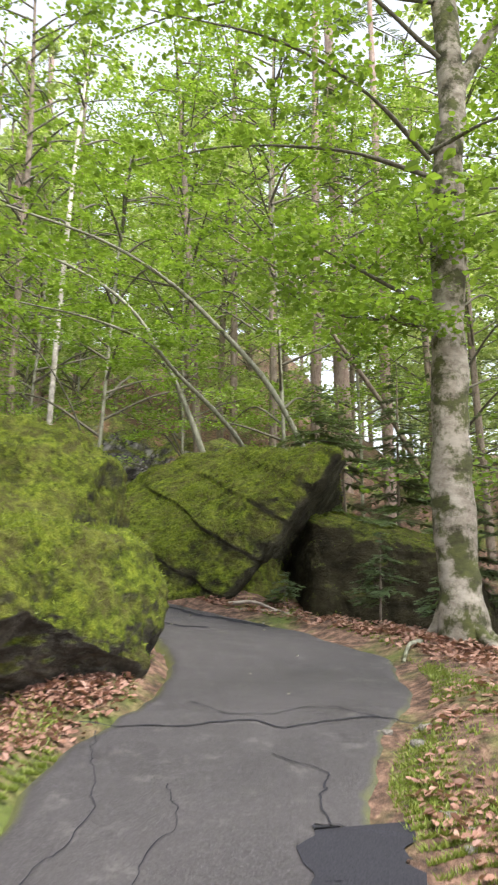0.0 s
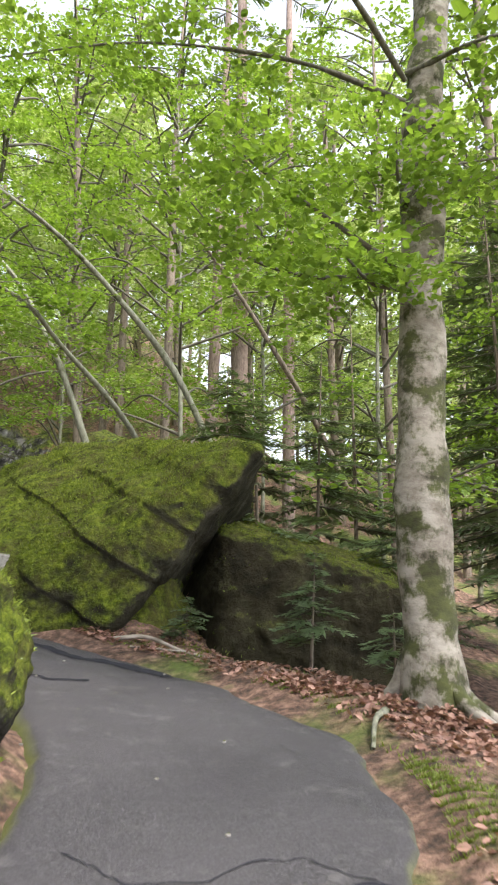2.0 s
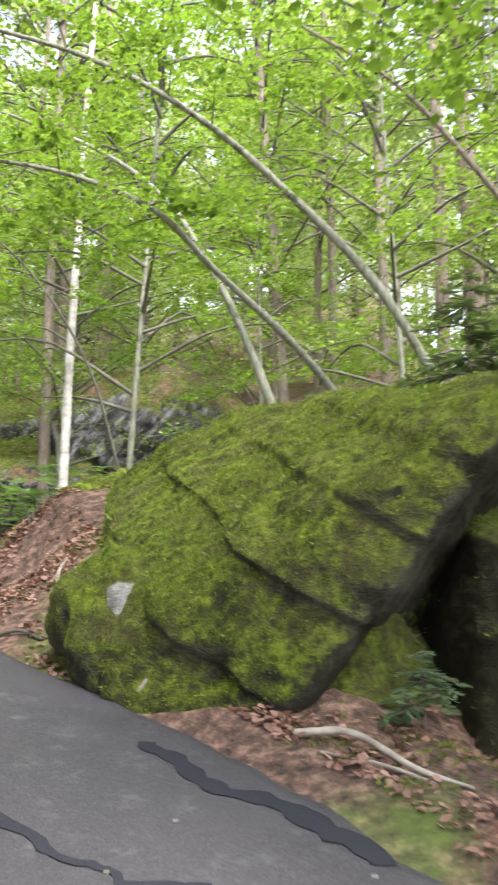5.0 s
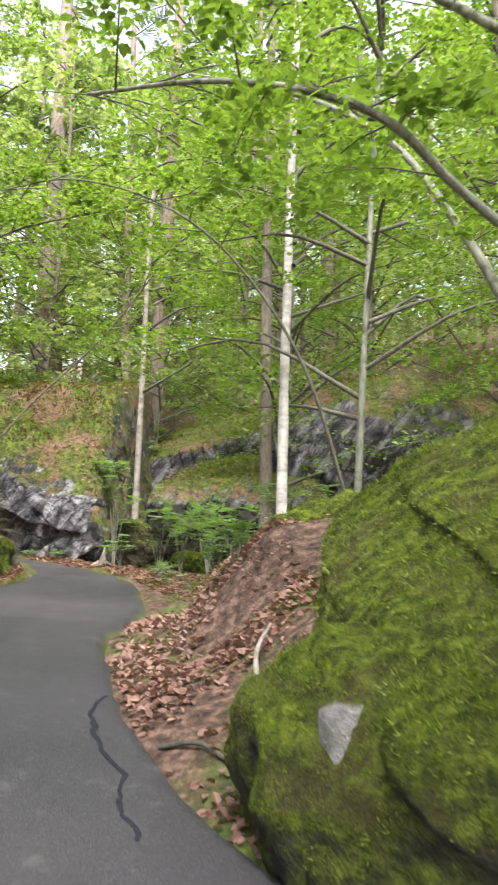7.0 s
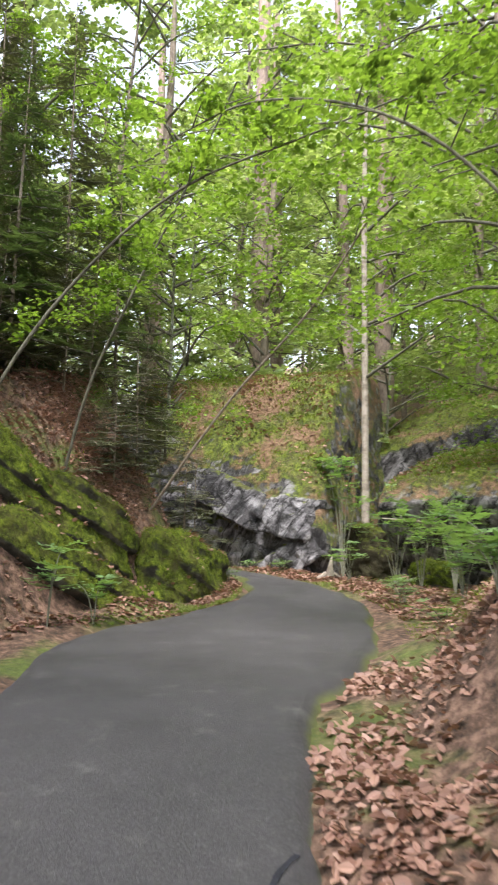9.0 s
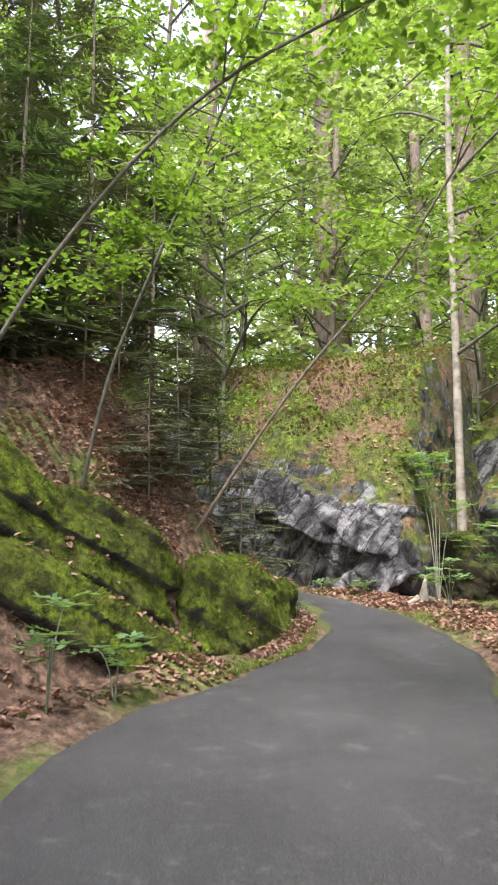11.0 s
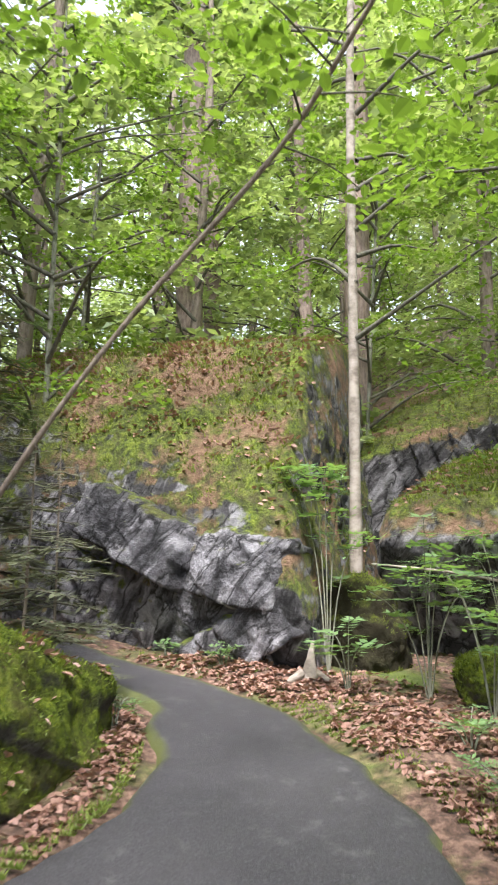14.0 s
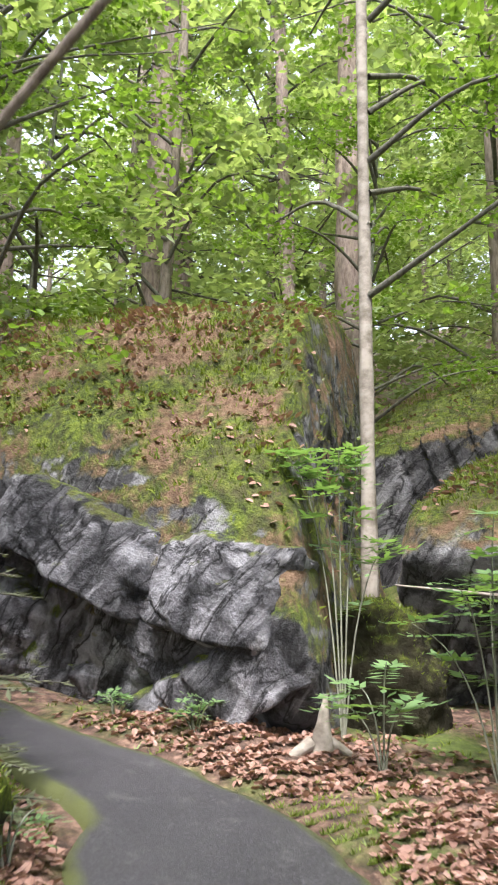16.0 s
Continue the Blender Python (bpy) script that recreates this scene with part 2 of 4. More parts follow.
def rock_material(name, dark, mid, pale, moss_low, moss_high, litter=0.0, streaks=False):
    """Weathered stone with moss on what faces up, in a ragged outline."""
    m, t, b, node, link = material(name)
    geo = node("ShaderNodeNewGeometry")
    sep = node("ShaderNodeSeparateXYZ")
    link(geo.outputs["Normal"], sep.inputs[0])
    n1 = noise_at(t, node, link, 2.3, 8, 0.66, distort=0.6)
    n2 = noise_at(t, node, link, 14.0, 8, 0.7)
    n3 = noise_at(t, node, link, 60.0, 4, 0.6)
    stone = ramp(node, link, n1, [(0.33, dark), (0.52, mid), (0.68, pale)])
    if streaks:
        mp = node("ShaderNodeMapping")
        mp.inputs["Scale"].default_value = (2.6, 1.3, 0.9)
        turn = node("ShaderNodeMapping")
        turn.inputs["Rotation"].default_value = (0.25, radians(-40), 0.0)
        link(geo.outputs["Position"], turn.inputs["Vector"])
        link(turn.outputs[0], mp.inputs["Vector"])
        sn = node("ShaderNodeTexNoise", Scale=1.5, Detail=8.0, Roughness=0.62, Distortion=0.9)
        link(mp.outputs[0], sn.inputs["Vector"])
        stone = mixed(node, link, ramp(node, link, sn.outputs["Fac"], [(0.35, (1, 1, 1)), (0.43, (0, 0, 0))]), stone, dark)
        stone = mixed(node, link, ramp(node, link, sn.outputs["Fac"], [(0.5, (0, 0, 0)), (0.6, (0.9, 0.9, 0.9))]), stone, tuple(min(1, c * 1.25) for c in pale))
        vo = node("ShaderNodeTexVoronoi", Scale=1.3)
        vo.feature = "DISTANCE_TO_EDGE"
        wob = node("ShaderNodeVectorMath")
        wob.operation = "ADD"
        link(mp.outputs[0], wob.inputs[0])
        link(sn.outputs["Color"], wob.inputs[1])
        link(wob.outputs[0], vo.inputs["Vector"])
        crack = ramp(node, link, vo.outputs["Distance"], [(0.0, (1, 1, 1)), (0.06, (0, 0, 0))])
        stone = mixed(node, link, crack, stone, (0.02, 0.018, 0.018))
    stone = mixed(node, link, 0.6, stone, ramp(node, link, n2, [(0.3, (0.25, 0.25, 0.25)), (0.7, (1.0, 1.0, 1.0))]), "MULTIPLY")
    n4 = noise_at(t, node, link, 5.0, 8, 0.75)
    moss = ramp(node, link, n2, [(0.34, (0.018, 0.026, 0.005)), (0.47, (0.115, 0.155, 0.016)), (0.64, (0.25, 0.3, 0.032))])
    moss = mixed(node, link, ramp(node, link, n4, [(0.42, (0.75, 0.75, 0.75)), (0.55, (0, 0, 0))]), moss, (0.03, 0.032, 0.01))
    brown = mixed(node, link, ramp(node, link, n1, [(0.46, (0, 0, 0)), (0.6, (1, 1, 1))]), moss, (0.12, 0.095, 0.045))
    moss = mixed(node, link, 0.45, moss, brown)
    f = calc(node, link, "ADD", sep.outputs["Z"], calc(node, link, "MULTIPLY", calc(node, link, "SUBTRACT", n1, 0.5), 0.9 if streaks else 1.7))
    f = calc(node, link, "ADD", f, calc(node, link, "MULTIPLY", calc(node, link, "SUBTRACT", n2, 0.5), 0.5))
    mr = node("ShaderNodeMapRange")
    mr.inputs["From Min"].default_value, mr.inputs["From Max"].default_value = moss_low, moss_high
    link(f, mr.inputs["Value"])
    col = mixed(node, link, mr.outputs[0], stone, moss)
    if litter:
        lf = noise_at(t, node, link, 1.1, 6, 0.7)
        lm = ramp(node, link, lf, [(0.6 - litter * 0.25, (0, 0, 0)), (0.68 - litter * 0.25, (1, 1, 1))])
        lm = mixed(node, link, 1.0, lm, mr.outputs[0], "MULTIPLY")
        dead = ramp(node, link, n2, [(0.3, (0.1, 0.06, 0.035)), (0.5, (0.22, 0.13, 0.075)), (0.7, (0.36, 0.23, 0.15))])
        col = mixed(node, link, lm, col, dead)
    link(col, b.inputs["Base Color"])
    b.inputs["Roughness"].default_value = 0.95
    b.inputs["Specular IOR Level"].default_value = 0.45 if streaks else 0.15
    h = calc(node, link, "ADD", calc(node, link, "MULTIPLY", n2, 0.7), calc(node, link, "MULTIPLY", n3, 0.3))
    bump(node, link, b, calc(node, link, "ADD", h, n4), 1.0, 0.09)
    return m


ROCK_MOSSY = rock_material("mossy_boulder", (0.04, 0.036, 0.03), (0.11, 0.1, 0.08), (0.24, 0.22, 0.18), -0.45, 0.0)
ROCK_SLAB = rock_material("mossy_slab", (0.03, 0.028, 0.02), (0.075, 0.07, 0.045), (0.17, 0.16, 0.12), -0.3, 0.2)
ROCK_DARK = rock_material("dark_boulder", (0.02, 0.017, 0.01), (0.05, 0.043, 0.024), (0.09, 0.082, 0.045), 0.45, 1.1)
ROCK_CLIFF = rock_material("pale_cliff", (0.04, 0.037, 0.037), (0.2, 0.19, 0.195), (0.46, 0.44, 0.45), -0.02, 0.16, 0.5, True)
ROCK_BARE = rock_material("bare_cliff_stone", (0.03, 0.028, 0.03), (0.17, 0.16, 0.168), (0.44, 0.42, 0.435), 0.62, 0.85, 0.2, True)
ROCK_LEDGE = rock_material("ledge_rock", (0.04, 0.036, 0.034), (0.15, 0.14, 0.14), (0.4, 0.38, 0.38), 0.1, 0.45, 0.35, True)
STONE = rock_material("small_grey_stone", (0.28, 0.26, 0.23), (0.45, 0.42, 0.38), (0.62, 0.59, 0.54), 0.75, 1.0)


def ground_material():
    m, t, b, node, link = material("forest_floor")
    n1 = noise_at(t, node, link, 0.8, 7, 0.65)
    n2 = noise_at(t, node, link, 11.0, 8, 0.7)
    n3 = noise_at(t, node, link, 55.0, 4, 0.6)
    dead = ramp(node, link, n2, [(0.36, (0.035, 0.022, 0.015)), (0.5, (0.14, 0.08, 0.055)), (0.64, (0.33, 0.2, 0.145))])
    moss = ramp(node, link, n2, [(0.3, (0.05, 0.065, 0.015)), (0.55, (0.12, 0.155, 0.03)), (0.75, (0.22, 0.25, 0.06))])
    col = mixed(node, link, ramp(node, link, n1, [(0.5, (0, 0, 0)), (0.62, (1, 1, 1))]), dead, moss)
    link(col, b.inputs["Base Color"])
    b.inputs["Roughness"].default_value = 0.95
    bump(node, link, b, calc(node, link, "ADD", n2, calc(node, link, "MULTIPLY", n3, 0.4)), 0.9, 0.05)
    return m


def asphalt_material():
    m, t, b, node, link = material("worn_asphalt")
    n1 = noise_at(t, node, link, 1.3, 6, 0.6)
    n2 = noise_at(t, node, link, 85.0, 5, 0.75)
    n3 = noise_at(t, node, link, 5.0, 8, 0.75)
    col = ramp(node, link, n2, [(0.32, (0.018, 0.016, 0.018)), (0.52, (0.055, 0.05, 0.055)), (0.7, (0.15, 0.14, 0.147))])
    col = mixed(node, link, ramp(node, link, n1, [(0.4, (0, 0, 0)), (0.7, (0.5, 0.5, 0.5))]), col, (0.068, 0.062, 0.065))
    col = mixed(node, link, ramp(node, link, n3, [(0.56, (0, 0, 0)), (0.66, (0.65, 0.65, 0.65))]), col, (0.14, 0.13, 0.13))
    rim = node("ShaderNodeAttribute")
    rim.attribute_name = "verge"
    green = calc(node, link, "MULTIPLY", rim.outputs["Fac"], calc(node, link, "ADD", 0.35, n3), True)
    col = mixed(node, link, ramp(node, link, green, [(0.35, (0, 0, 0)), (0.7, (1, 1, 1))]), col, (0.11, 0.12, 0.035))
    link(col, b.inputs["Base Color"])
    r = ramp(node, link, n1, [(0.3, (0.42, 0.42, 0.42)), (0.7, (0.7, 0.7, 0.7))])
    link(r, b.inputs["Roughness"])
    bump(node, link, b, calc(node, link, "ADD", n2, calc(node, link, "MULTIPLY", n3, 0.5)), 0.8, 0.012)
    return m


GROUND, ASPHALT = ground_material(), asphalt_material()
TAR, _t, _b, _n, _l = material("dark_tar_patch")
_l(ramp(_n, _l, noise_at(_t, _n, _l, 150.0, 3), [(0.3, (0.012, 0.012, 0.016)), (0.7, (0.036, 0.036, 0.045))]), _b.inputs["Base Color"])
_b.inputs["Roughness"].default_value = 0.85
_b.inputs["Specular IOR Level"].default_value = 0.2

# ---- the path ----
RIGHT = smooth_line([(0.9, -4), (0.9, -1), (0.85, 1.5), (0.7, 2.9), (0.6, 3.7), (0.85, 4.5), (1.1, 5.2), (1.2, 6.6), (0.7, 7.7), (0.3, 8.3), (-0.4, 9.1), (-1.05, 9.6), (-2.1, 10.15),
                     (-2.9, 10.8), (-4.0, 12.1), (-5.2, 14.4), (-6.4, 16.1), (-7.5, 17.0), (-8.9, 17.75), (-10.9, 18.05), (-13.5, 18.2)], 260)
LEFT = smooth_line([(-1.3, -4), (-1.3, -1), (-1.3, 1.5), (-1.15, 3.6), (-0.82, 4.9), (-0.6, 6.1), (-0.8, 6.9), (-1.2, 7.5), (-1.8, 8.1), (-2.7, 8.7), (-4.0, 9.6),
                    (-5.9, 11.3), (-7.3, 12.6), (-7.9, 13.9), (-8.2, 15.5), (-8.6, 16.3), (-9.4, 16.95), (-10.9, 17.3), (-13.5, 17.2)], 260)
CENTRE = (LEFT + RIGHT) / 2
HALF = np.linalg.norm(LEFT - RIGHT, axis=1) / 2
_h = np.array([(0, -4, -0.55), (0, 0, 0), (0, 2.5, 0.42), (0, 5.1, 0.82), (-0.4, 6.8, 1.12), (-0.9, 7.9, 1.32), (-1.9, 9.2, 1.6), (-3.2, 10.5, 2.0), (-4.4, 11.9, 2.3), (-5.6, 13.4, 2.4),
               (-6.6, 14.8, 2.5), (-7.4, 16, 2.72), (-8.3, 17, 2.92), (-9.6, 17.4, 3.08), (-11, 17.7, 3.25), (-13.5, 17.7, 3.55)])


def smooth_step(a, b, x):
    u = np.clip((x - a) / (b - a), 0, 1)
    return u * u * (3 - 2 * u)


def path_z(x, y):
    """Height of the path's surface, carried on sideways."""
    x, y = np.asarray(x, float), np.asarray(y, float)
    hl = smooth_line(_h, 90)
    num = den = 0
    for a, b, c in hl:
        w = 1 / ((x - a) ** 2 + (y - b) ** 2 + 0.12) ** 2
        num, den = num + w * c, den + w
    return num / den


def beside(x, y):
    """How far outside the path's edge (below 0: on it), the side (1: its right), and how far along."""
    x, y = np.ravel(x).astype(float), np.ravel(y).astype(float)
    near, along = [], []
    for edge in (LEFT, RIGHT):
        best, at = np.full(len(x), 1e9), np.zeros(len(x))
        for k in range(len(edge)):
            d = (x - edge[k, 0]) ** 2 + (y - edge[k, 1]) ** 2
            hit = d < best
            best, at = np.where(hit, d, best), np.where(hit, CENTRE[k, 1], at)
        near.append(np.sqrt(best)), along.append(at)
    ring = np.vstack([LEFT, RIGHT[::-1]])
    inside = np.zeros(len(x), bool)
    for (ax, ay), (bx, by) in zip(ring, np.roll(ring, -1, axis=0)):
        if ay != by:
            inside ^= ((ay > y) != (by > y)) & (x < (bx - ax) * (y - ay) / (by - ay) + ax)
    right = near[1] <= near[0]
    d = np.minimum(near[0], near[1])
    return np.where(inside, -d, d), np.where(right, 1.0, -1.0), np.where(right, along[1], along[0])


def bump_at(x, y, cx, cy, rx, ry, h):
    return h * np.exp(-((x - cx) / rx) ** 2 - ((y - cy) / ry) ** 2)


def land(x, y):
    """Height of the ground."""
    shape = np.shape(x)
    x, y = np.ravel(x).astype(float), np.ravel(y).astype(float)
    d, side, along = beside(x, y)
    e = np.clip(d, 0, None)
    z = path_z(x, y)
    soft = smooth_step(0.0, 0.5, d)
    left, right = side < 0, side >= 0
    # the leafy bank past the bend, and a gentler one at the start
    bank = smooth_step(8.5, 12.5, along) * np.minimum(2.0 * np.clip(e - 0.68, 0, None), 2.0 + 0.4 * e) * (1 + 0.16 * fbm(np.stack([x, y, 0 * x], 1), 0.9, 3, 17)) + (1 - smooth_step(8.5, 12.5, along)) * np.minimum(0.3 * e, 2.0)
    bank *= 1 - 0.85 * smooth_step(16.8, 19.0, y)
    z = z + np.where(left, bank, 0)
    # the verge that falls away to the hollow, the mossy bank behind the boulders
    low = (1 - smooth_step(8.0, 10.5, along + 0.25 * np.clip(x, -4, 4))) * (-0.45 * np.clip(e - 0.9, 0, 2.2) + 0.06)
    high = smooth_step(8.7, 9.6, along) * (1 - smooth_step(14.0, 16.0, along)) * np.minimum(0.18 * e + 0.7 * np.clip(e - 0.5, 0, None), 0.75) * (1 + 0.35 * fbm(np.stack([x, y, 0 * x], 1), 0.8, 3, 13))
    z = z + np.where(right, low + high, 0)
    z = z - bump_at(x, y, -2.1, 4.9, 0.9, 0.5, 0.3) - bump_at(x, y, -2.3, 5.6, 0.95, 0.7, 0.6)
    # hillside
    hill = np.clip(y - 20.0 + 0.18 * np.clip(x, -14, 20), 0, None)
    z = z + smooth_step(0, 3, hill) * 2.0 * (1 - smooth_step(2, 9, x)) + (0.16 * np.minimum(hill, 45) + 0.34 * np.clip(hill - 4, 0, 40)) * (1 - 0.45 * smooth_step(0, 12, x))
    z = z + soft * (0.09 * fbm(np.stack([x, y, 0 * x], 1), 1.1, 4, 3) + 0.035 * fbm(np.stack([x, y, 0 * x], 1), 0.22, 3, 9))
    z = z - 0.07 * (1 - smooth_step(-0.05, 0.22, d))
    return z.reshape(shape)


def build_ground():
    def axis(a, b):
        core = np.arange(a, b, 0.15)
        out = np.cumsum(0.13 * 1.13 ** np.arange(1, 48))
        return np.concatenate([(a - out)[::-1], core, b + out])
    gx, gy = np.meshgrid(axis(-14, 5), axis(-1, 26))
    z = land(gx, gy)
    n, m = gx.shape
    i = (np.arange(n - 1)[:, None] * m + np.arange(m - 1)[None]).reshape(-1, 1)
    f = np.hstack([i, i + 1, i + m + 1, i + m])
    ob = new("ground", mesh_of("ground", np.stack([gx, gy, z], -1).reshape(-1, 3), f, GROUND))
    tagged(ob, "uneven forest floor of moss and brown fallen leaves", "ground", kind="structure")


build_ground()


def build_path():
    k = 25
    u = np.linspace(0, 1, k)
    g = np.stack([fbm(np.c_[LEFT, LEFT[:, 0] * 0], 0.5, 4, 21), fbm(np.c_[RIGHT, RIGHT[:, 0] * 0], 0.5, 4, 22)], 1) * 0.09
    l = LEFT + (LEFT - CENTRE) / HALF[:, None] * g[:, :1]
    r = RIGHT + (RIGHT - CENTRE) / HALF[:, None] * g[:, 1:]
    p = l[:, None] * (1 - u)[None, :, None] + r[:, None] * u[None, :, None]
    z = path_z(p[..., 0], p[..., 1])
    z += 0.012 * fbm(np.c_[p.reshape(-1, 2), np.zeros(p[..., 0].size)], 0.9, 3, 5).reshape(z.shape)
    edge = np.minimum(u, 1 - u)
    z += 0.01 - 0.085 * (edge < 0.001)[None]
    n, m = z.shape
    i = (np.arange(n - 1)[:, None] * m + np.arange(m - 1)[None]).reshape(-1, 1)
    me = mesh_of("path", np.c_[p.reshape(-1, 2), z.ravel()], np.hstack([i, i + 1, i + m + 1, i + m]), ASPHALT)
    w = np.linalg.norm(l - r, axis=1)
    rim = np.clip(1 - edge[None] * w[:, None] / 0.17, 0, 1)
    me.attributes.new("verge", "FLOAT", "POINT").data.foreach_set("value", rim.ravel().astype(np.float32))
    tagged(new("path", me), "narrow worn grey asphalt footpath climbing through the forest", "path", kind="structure")


build_path()

# ---- boulders ----
def boulder_mesh(name, radii, material_, seed, cuts=(), rough=0.1, strata=0.0, detail=6, boxy=2.6, turn=0.0, crag=0.0, lumps=1.0):
    """A weathered boulder round its own origin: rounded block, flat cuts, cracks and lumps."""
    bm = bmesh.new()
    bmesh.ops.create_icosphere(bm, subdivisions=detail, radius=1)
    d = np.array([v.co for v in bm.verts])
    f = np.array([[v.index for v in fc.verts] for fc in bm.faces])
    bm.free()
    r = (np.abs(d) ** boxy).sum(1) ** (-1 / boxy)
    v = d * r[:, None] * radii
    size = float(np.mean(radii))
    off = seed * 13.7
    v += d * (fbm(v + off, size * 1.1, 3, seed) * 0.16 * size)[:, None]
    for n, depth in cuts:
        n = np.array(n, float) / np.linalg.norm(n)
        over = np.clip(v @ n - depth + 0.06 * size * fbm(v + off, size * 0.8, 2, seed + 5), 0, None)
        v -= n[None] * (over * 0.93)[:, None]
    if strata:
        tilt = v @ np.array([0.45, -0.25, 0.86]) + 0.3 * fbm(v + off, size * 0.7, 3, seed + 3)
        step = (tilt / 0.62) % 1
        v -= d * (strata * (smooth_step(0.0, 0.75, step) - smooth_step(0.86, 1.0, step)) * (0.5 + 0.8 * np.clip(fbm(v + off, size * 0.6, 2, seed + 6) + 0.3, 0, 1)))[:, None]
    if crag:
        q = (v + off) @ np.array([[0.8, 0.2, 0.5], [-0.5, 0.9, 0.1], [-0.4, -0.3, 0.85]])
        c = np.floor(q / np.array([0.55, 0.4, 0.3]) + 0.35 * fbm(v + off, 0.7, 2, seed + 8)[:, None])
        v += d * (crag * vnoise(c + 0.5, seed + 11))[:, None]
    v += d * (rough * size * (0.35 * ridged(v + off, size * 0.5, 3, seed + 1) + 0.45 * fbm(v + off, size * 0.28, 4, seed + 2)))[:, None]
    v += d * (min(1.0, size / 0.4) * 0.022 * fbm(v + off, 0.1, 3, seed + 4) + 0.035 * lumps * ridged(v + off, 0.34, 2, seed + 7))[:, None]
    a = radians(turn)
    v = v @ np.array([[math.cos(a), math.sin(a), 0], [-math.sin(a), math.cos(a), 0], [0, 0, 1]])
    return mesh_of(name, v, f, material_)


def tufts_on(me, count, length, seed, low=0.1, spread=0.5):
    """Short leaves of moss on the parts of a mesh that face up."""
    g = np.random.default_rng(seed)
    n = len(me.polygons)
    c, nr, ar = np.empty(n * 3), np.empty(n * 3), np.empty(n)
    me.polygons.foreach_get("center", c), me.polygons.foreach_get("normal", nr), me.polygons.foreach_get("area", ar)
    c, nr = c.reshape(-1, 3), nr.reshape(-1, 3)
    w = ar * np.clip(nr[:, 2] - low, 0, 1) * (0.25 + np.clip(fbm(c, 0.5, 3, seed) + 0.4, 0, 1))
    k = g.choice(n, count, p=w / w.sum())
    at = c[k] + g.normal(0, 0.012, (count, 3)) - nr[k] * 0.008
    side = np.cross(nr[k], g.normal(0, 1, (count, 3)))
    side /= np.linalg.norm(side, axis=1)[:, None]
    s = (length * g.uniform(0.5, 1.5, count))[:, None]
    tip = at + (nr[k] + g.normal(0, spread, (count, 3)) + [0, 0, 0.2]) * s
    b = side * s * 0.28
    v = np.stack([at - b, at + b, tip], 1).reshape(-1, 3)
    return v, (np.arange(count * 3).reshape(-1, 3))


def leaves_on(at, me, count, seed, low=0.35):
    v, f = tufts_on(me, count, 0.01, seed, low)
    lv, lf = leaf_quads(v[::3] + np.array(at) + [0, 0, 0.012], 0.075, seed, 0.5, 0.6, 0.0)
    tagged(new("fallen_leaves", mesh_of("fallen_leaves", lv, lf, LITTER, False)), "dry brown leaves caught on a mossy rock", "leaves", kind="stuff")


def boulder(name, at, radii, material_, seed, label, moss=0, moss_low=0.1, length=0.017, litter=0, category="boulder", group="boulders by the path", **kw):
    ob = thing(name, at, label, category, group)
    me = boulder_mesh("stone", radii, material_, seed, **kw)
    part("stone", me, ob)
    if litter:
        leaves_on(at, me, litter, seed + 60)
    if moss:
        v, f = tufts_on(me, moss, length, seed + 40, moss_low)
        part("moss", mesh_of("moss", v, f, MOSS_TUFT, False), ob, "short green cushion moss")
    return ob


def faceted_mesh(name, planes, material_, seed, sharp=16, rough=0.06, beds=None, detail=6, lumps=1.0, reach=3.0):
    """A rock round its own origin, bounded by planes (normal, distance), with weathered beds and lumps."""
    bm = bmesh.new()
    bmesh.ops.create_icosphere(bm, subdivisions=detail, radius=1)
    d = np.array([v.co for v in bm.verts])
    f = np.array([[v.index for v in fc.verts] for fc in bm.faces])
    bm.free()
    off = seed * 13.7
    total = np.full(len(d), reach ** -sharp)
    for n, h in planes:
        n = np.array(n, float) / np.linalg.norm(n)
        total = total + np.clip(d @ n / h, 0, None) ** sharp
    v = d * (total ** (-1 / sharp))[:, None]
    size = min(1.2, float(np.mean(np.linalg.norm(v, axis=1))))
    v += d * (fbm(v + off, size, 3, seed) * rough * size)[:, None]
    if beds:
        way, gap, depth = beds
        way = np.array(way, float) / np.linalg.norm(way)
        q = v @ way + 0.07 * fbm(v + off, 1.3, 2, seed + 3)
        k = np.floor(q / gap)
        u = q / gap - k
        out = vnoise(np.stack([k, 0 * k, 0 * k], 1) + 0.5, seed + 9)
        v -= d * (depth * (smooth_step(0.1, 0.9, u) - smooth_step(0.93, 1.0, u)) * (0.55 + 0.45 * out))[:, None]
    v += d * (0.25 * rough * size * ridged(v + off, size * 0.4, 3, seed + 1))[:, None]
    v += d * (0.016 * fbm(v + off, 0.1, 3, seed + 4) + 0.03 * lumps * ridged(v + off, 0.3, 2, seed + 7))[:, None]
    return mesh_of(name, v, f, material_)


def through_points(centre, pairs):
    """Planes given by a normal and a point of the place, as distances from centre."""
    out = []
    for n, p in pairs:
        n = np.array(n, float) / np.linalg.norm(n)
        out.append((tuple(n), max(0.05, float(n @ (np.array(p, float) - np.array(centre, float))))))
    return out


def block_planes(along, outward, half):
    """Planes of a tilted block with chipped corners; half: along, outward, upward."""
    u = np.array(along, float) / np.linalg.norm(along)
    o = np.array(outward, float) - u * (np.array(outward, float) @ u)
    o /= np.linalg.norm(o)
    w = np.cross(u, o)
    w = w if w[2] > 0 else -w
    out = [(sgn * ax, h) for ax, h in zip((u, o, w), half) for sgn in (-1, 1)]
    out += [(u + o * 0.8, (half[0] + 0.8 * half[1]) * 0.66), (o + w, (half[1] + half[2]) * 0.62), (-u + w * 0.7, (half[0] + 0.7 * half[2]) * 0.7)]
    return out


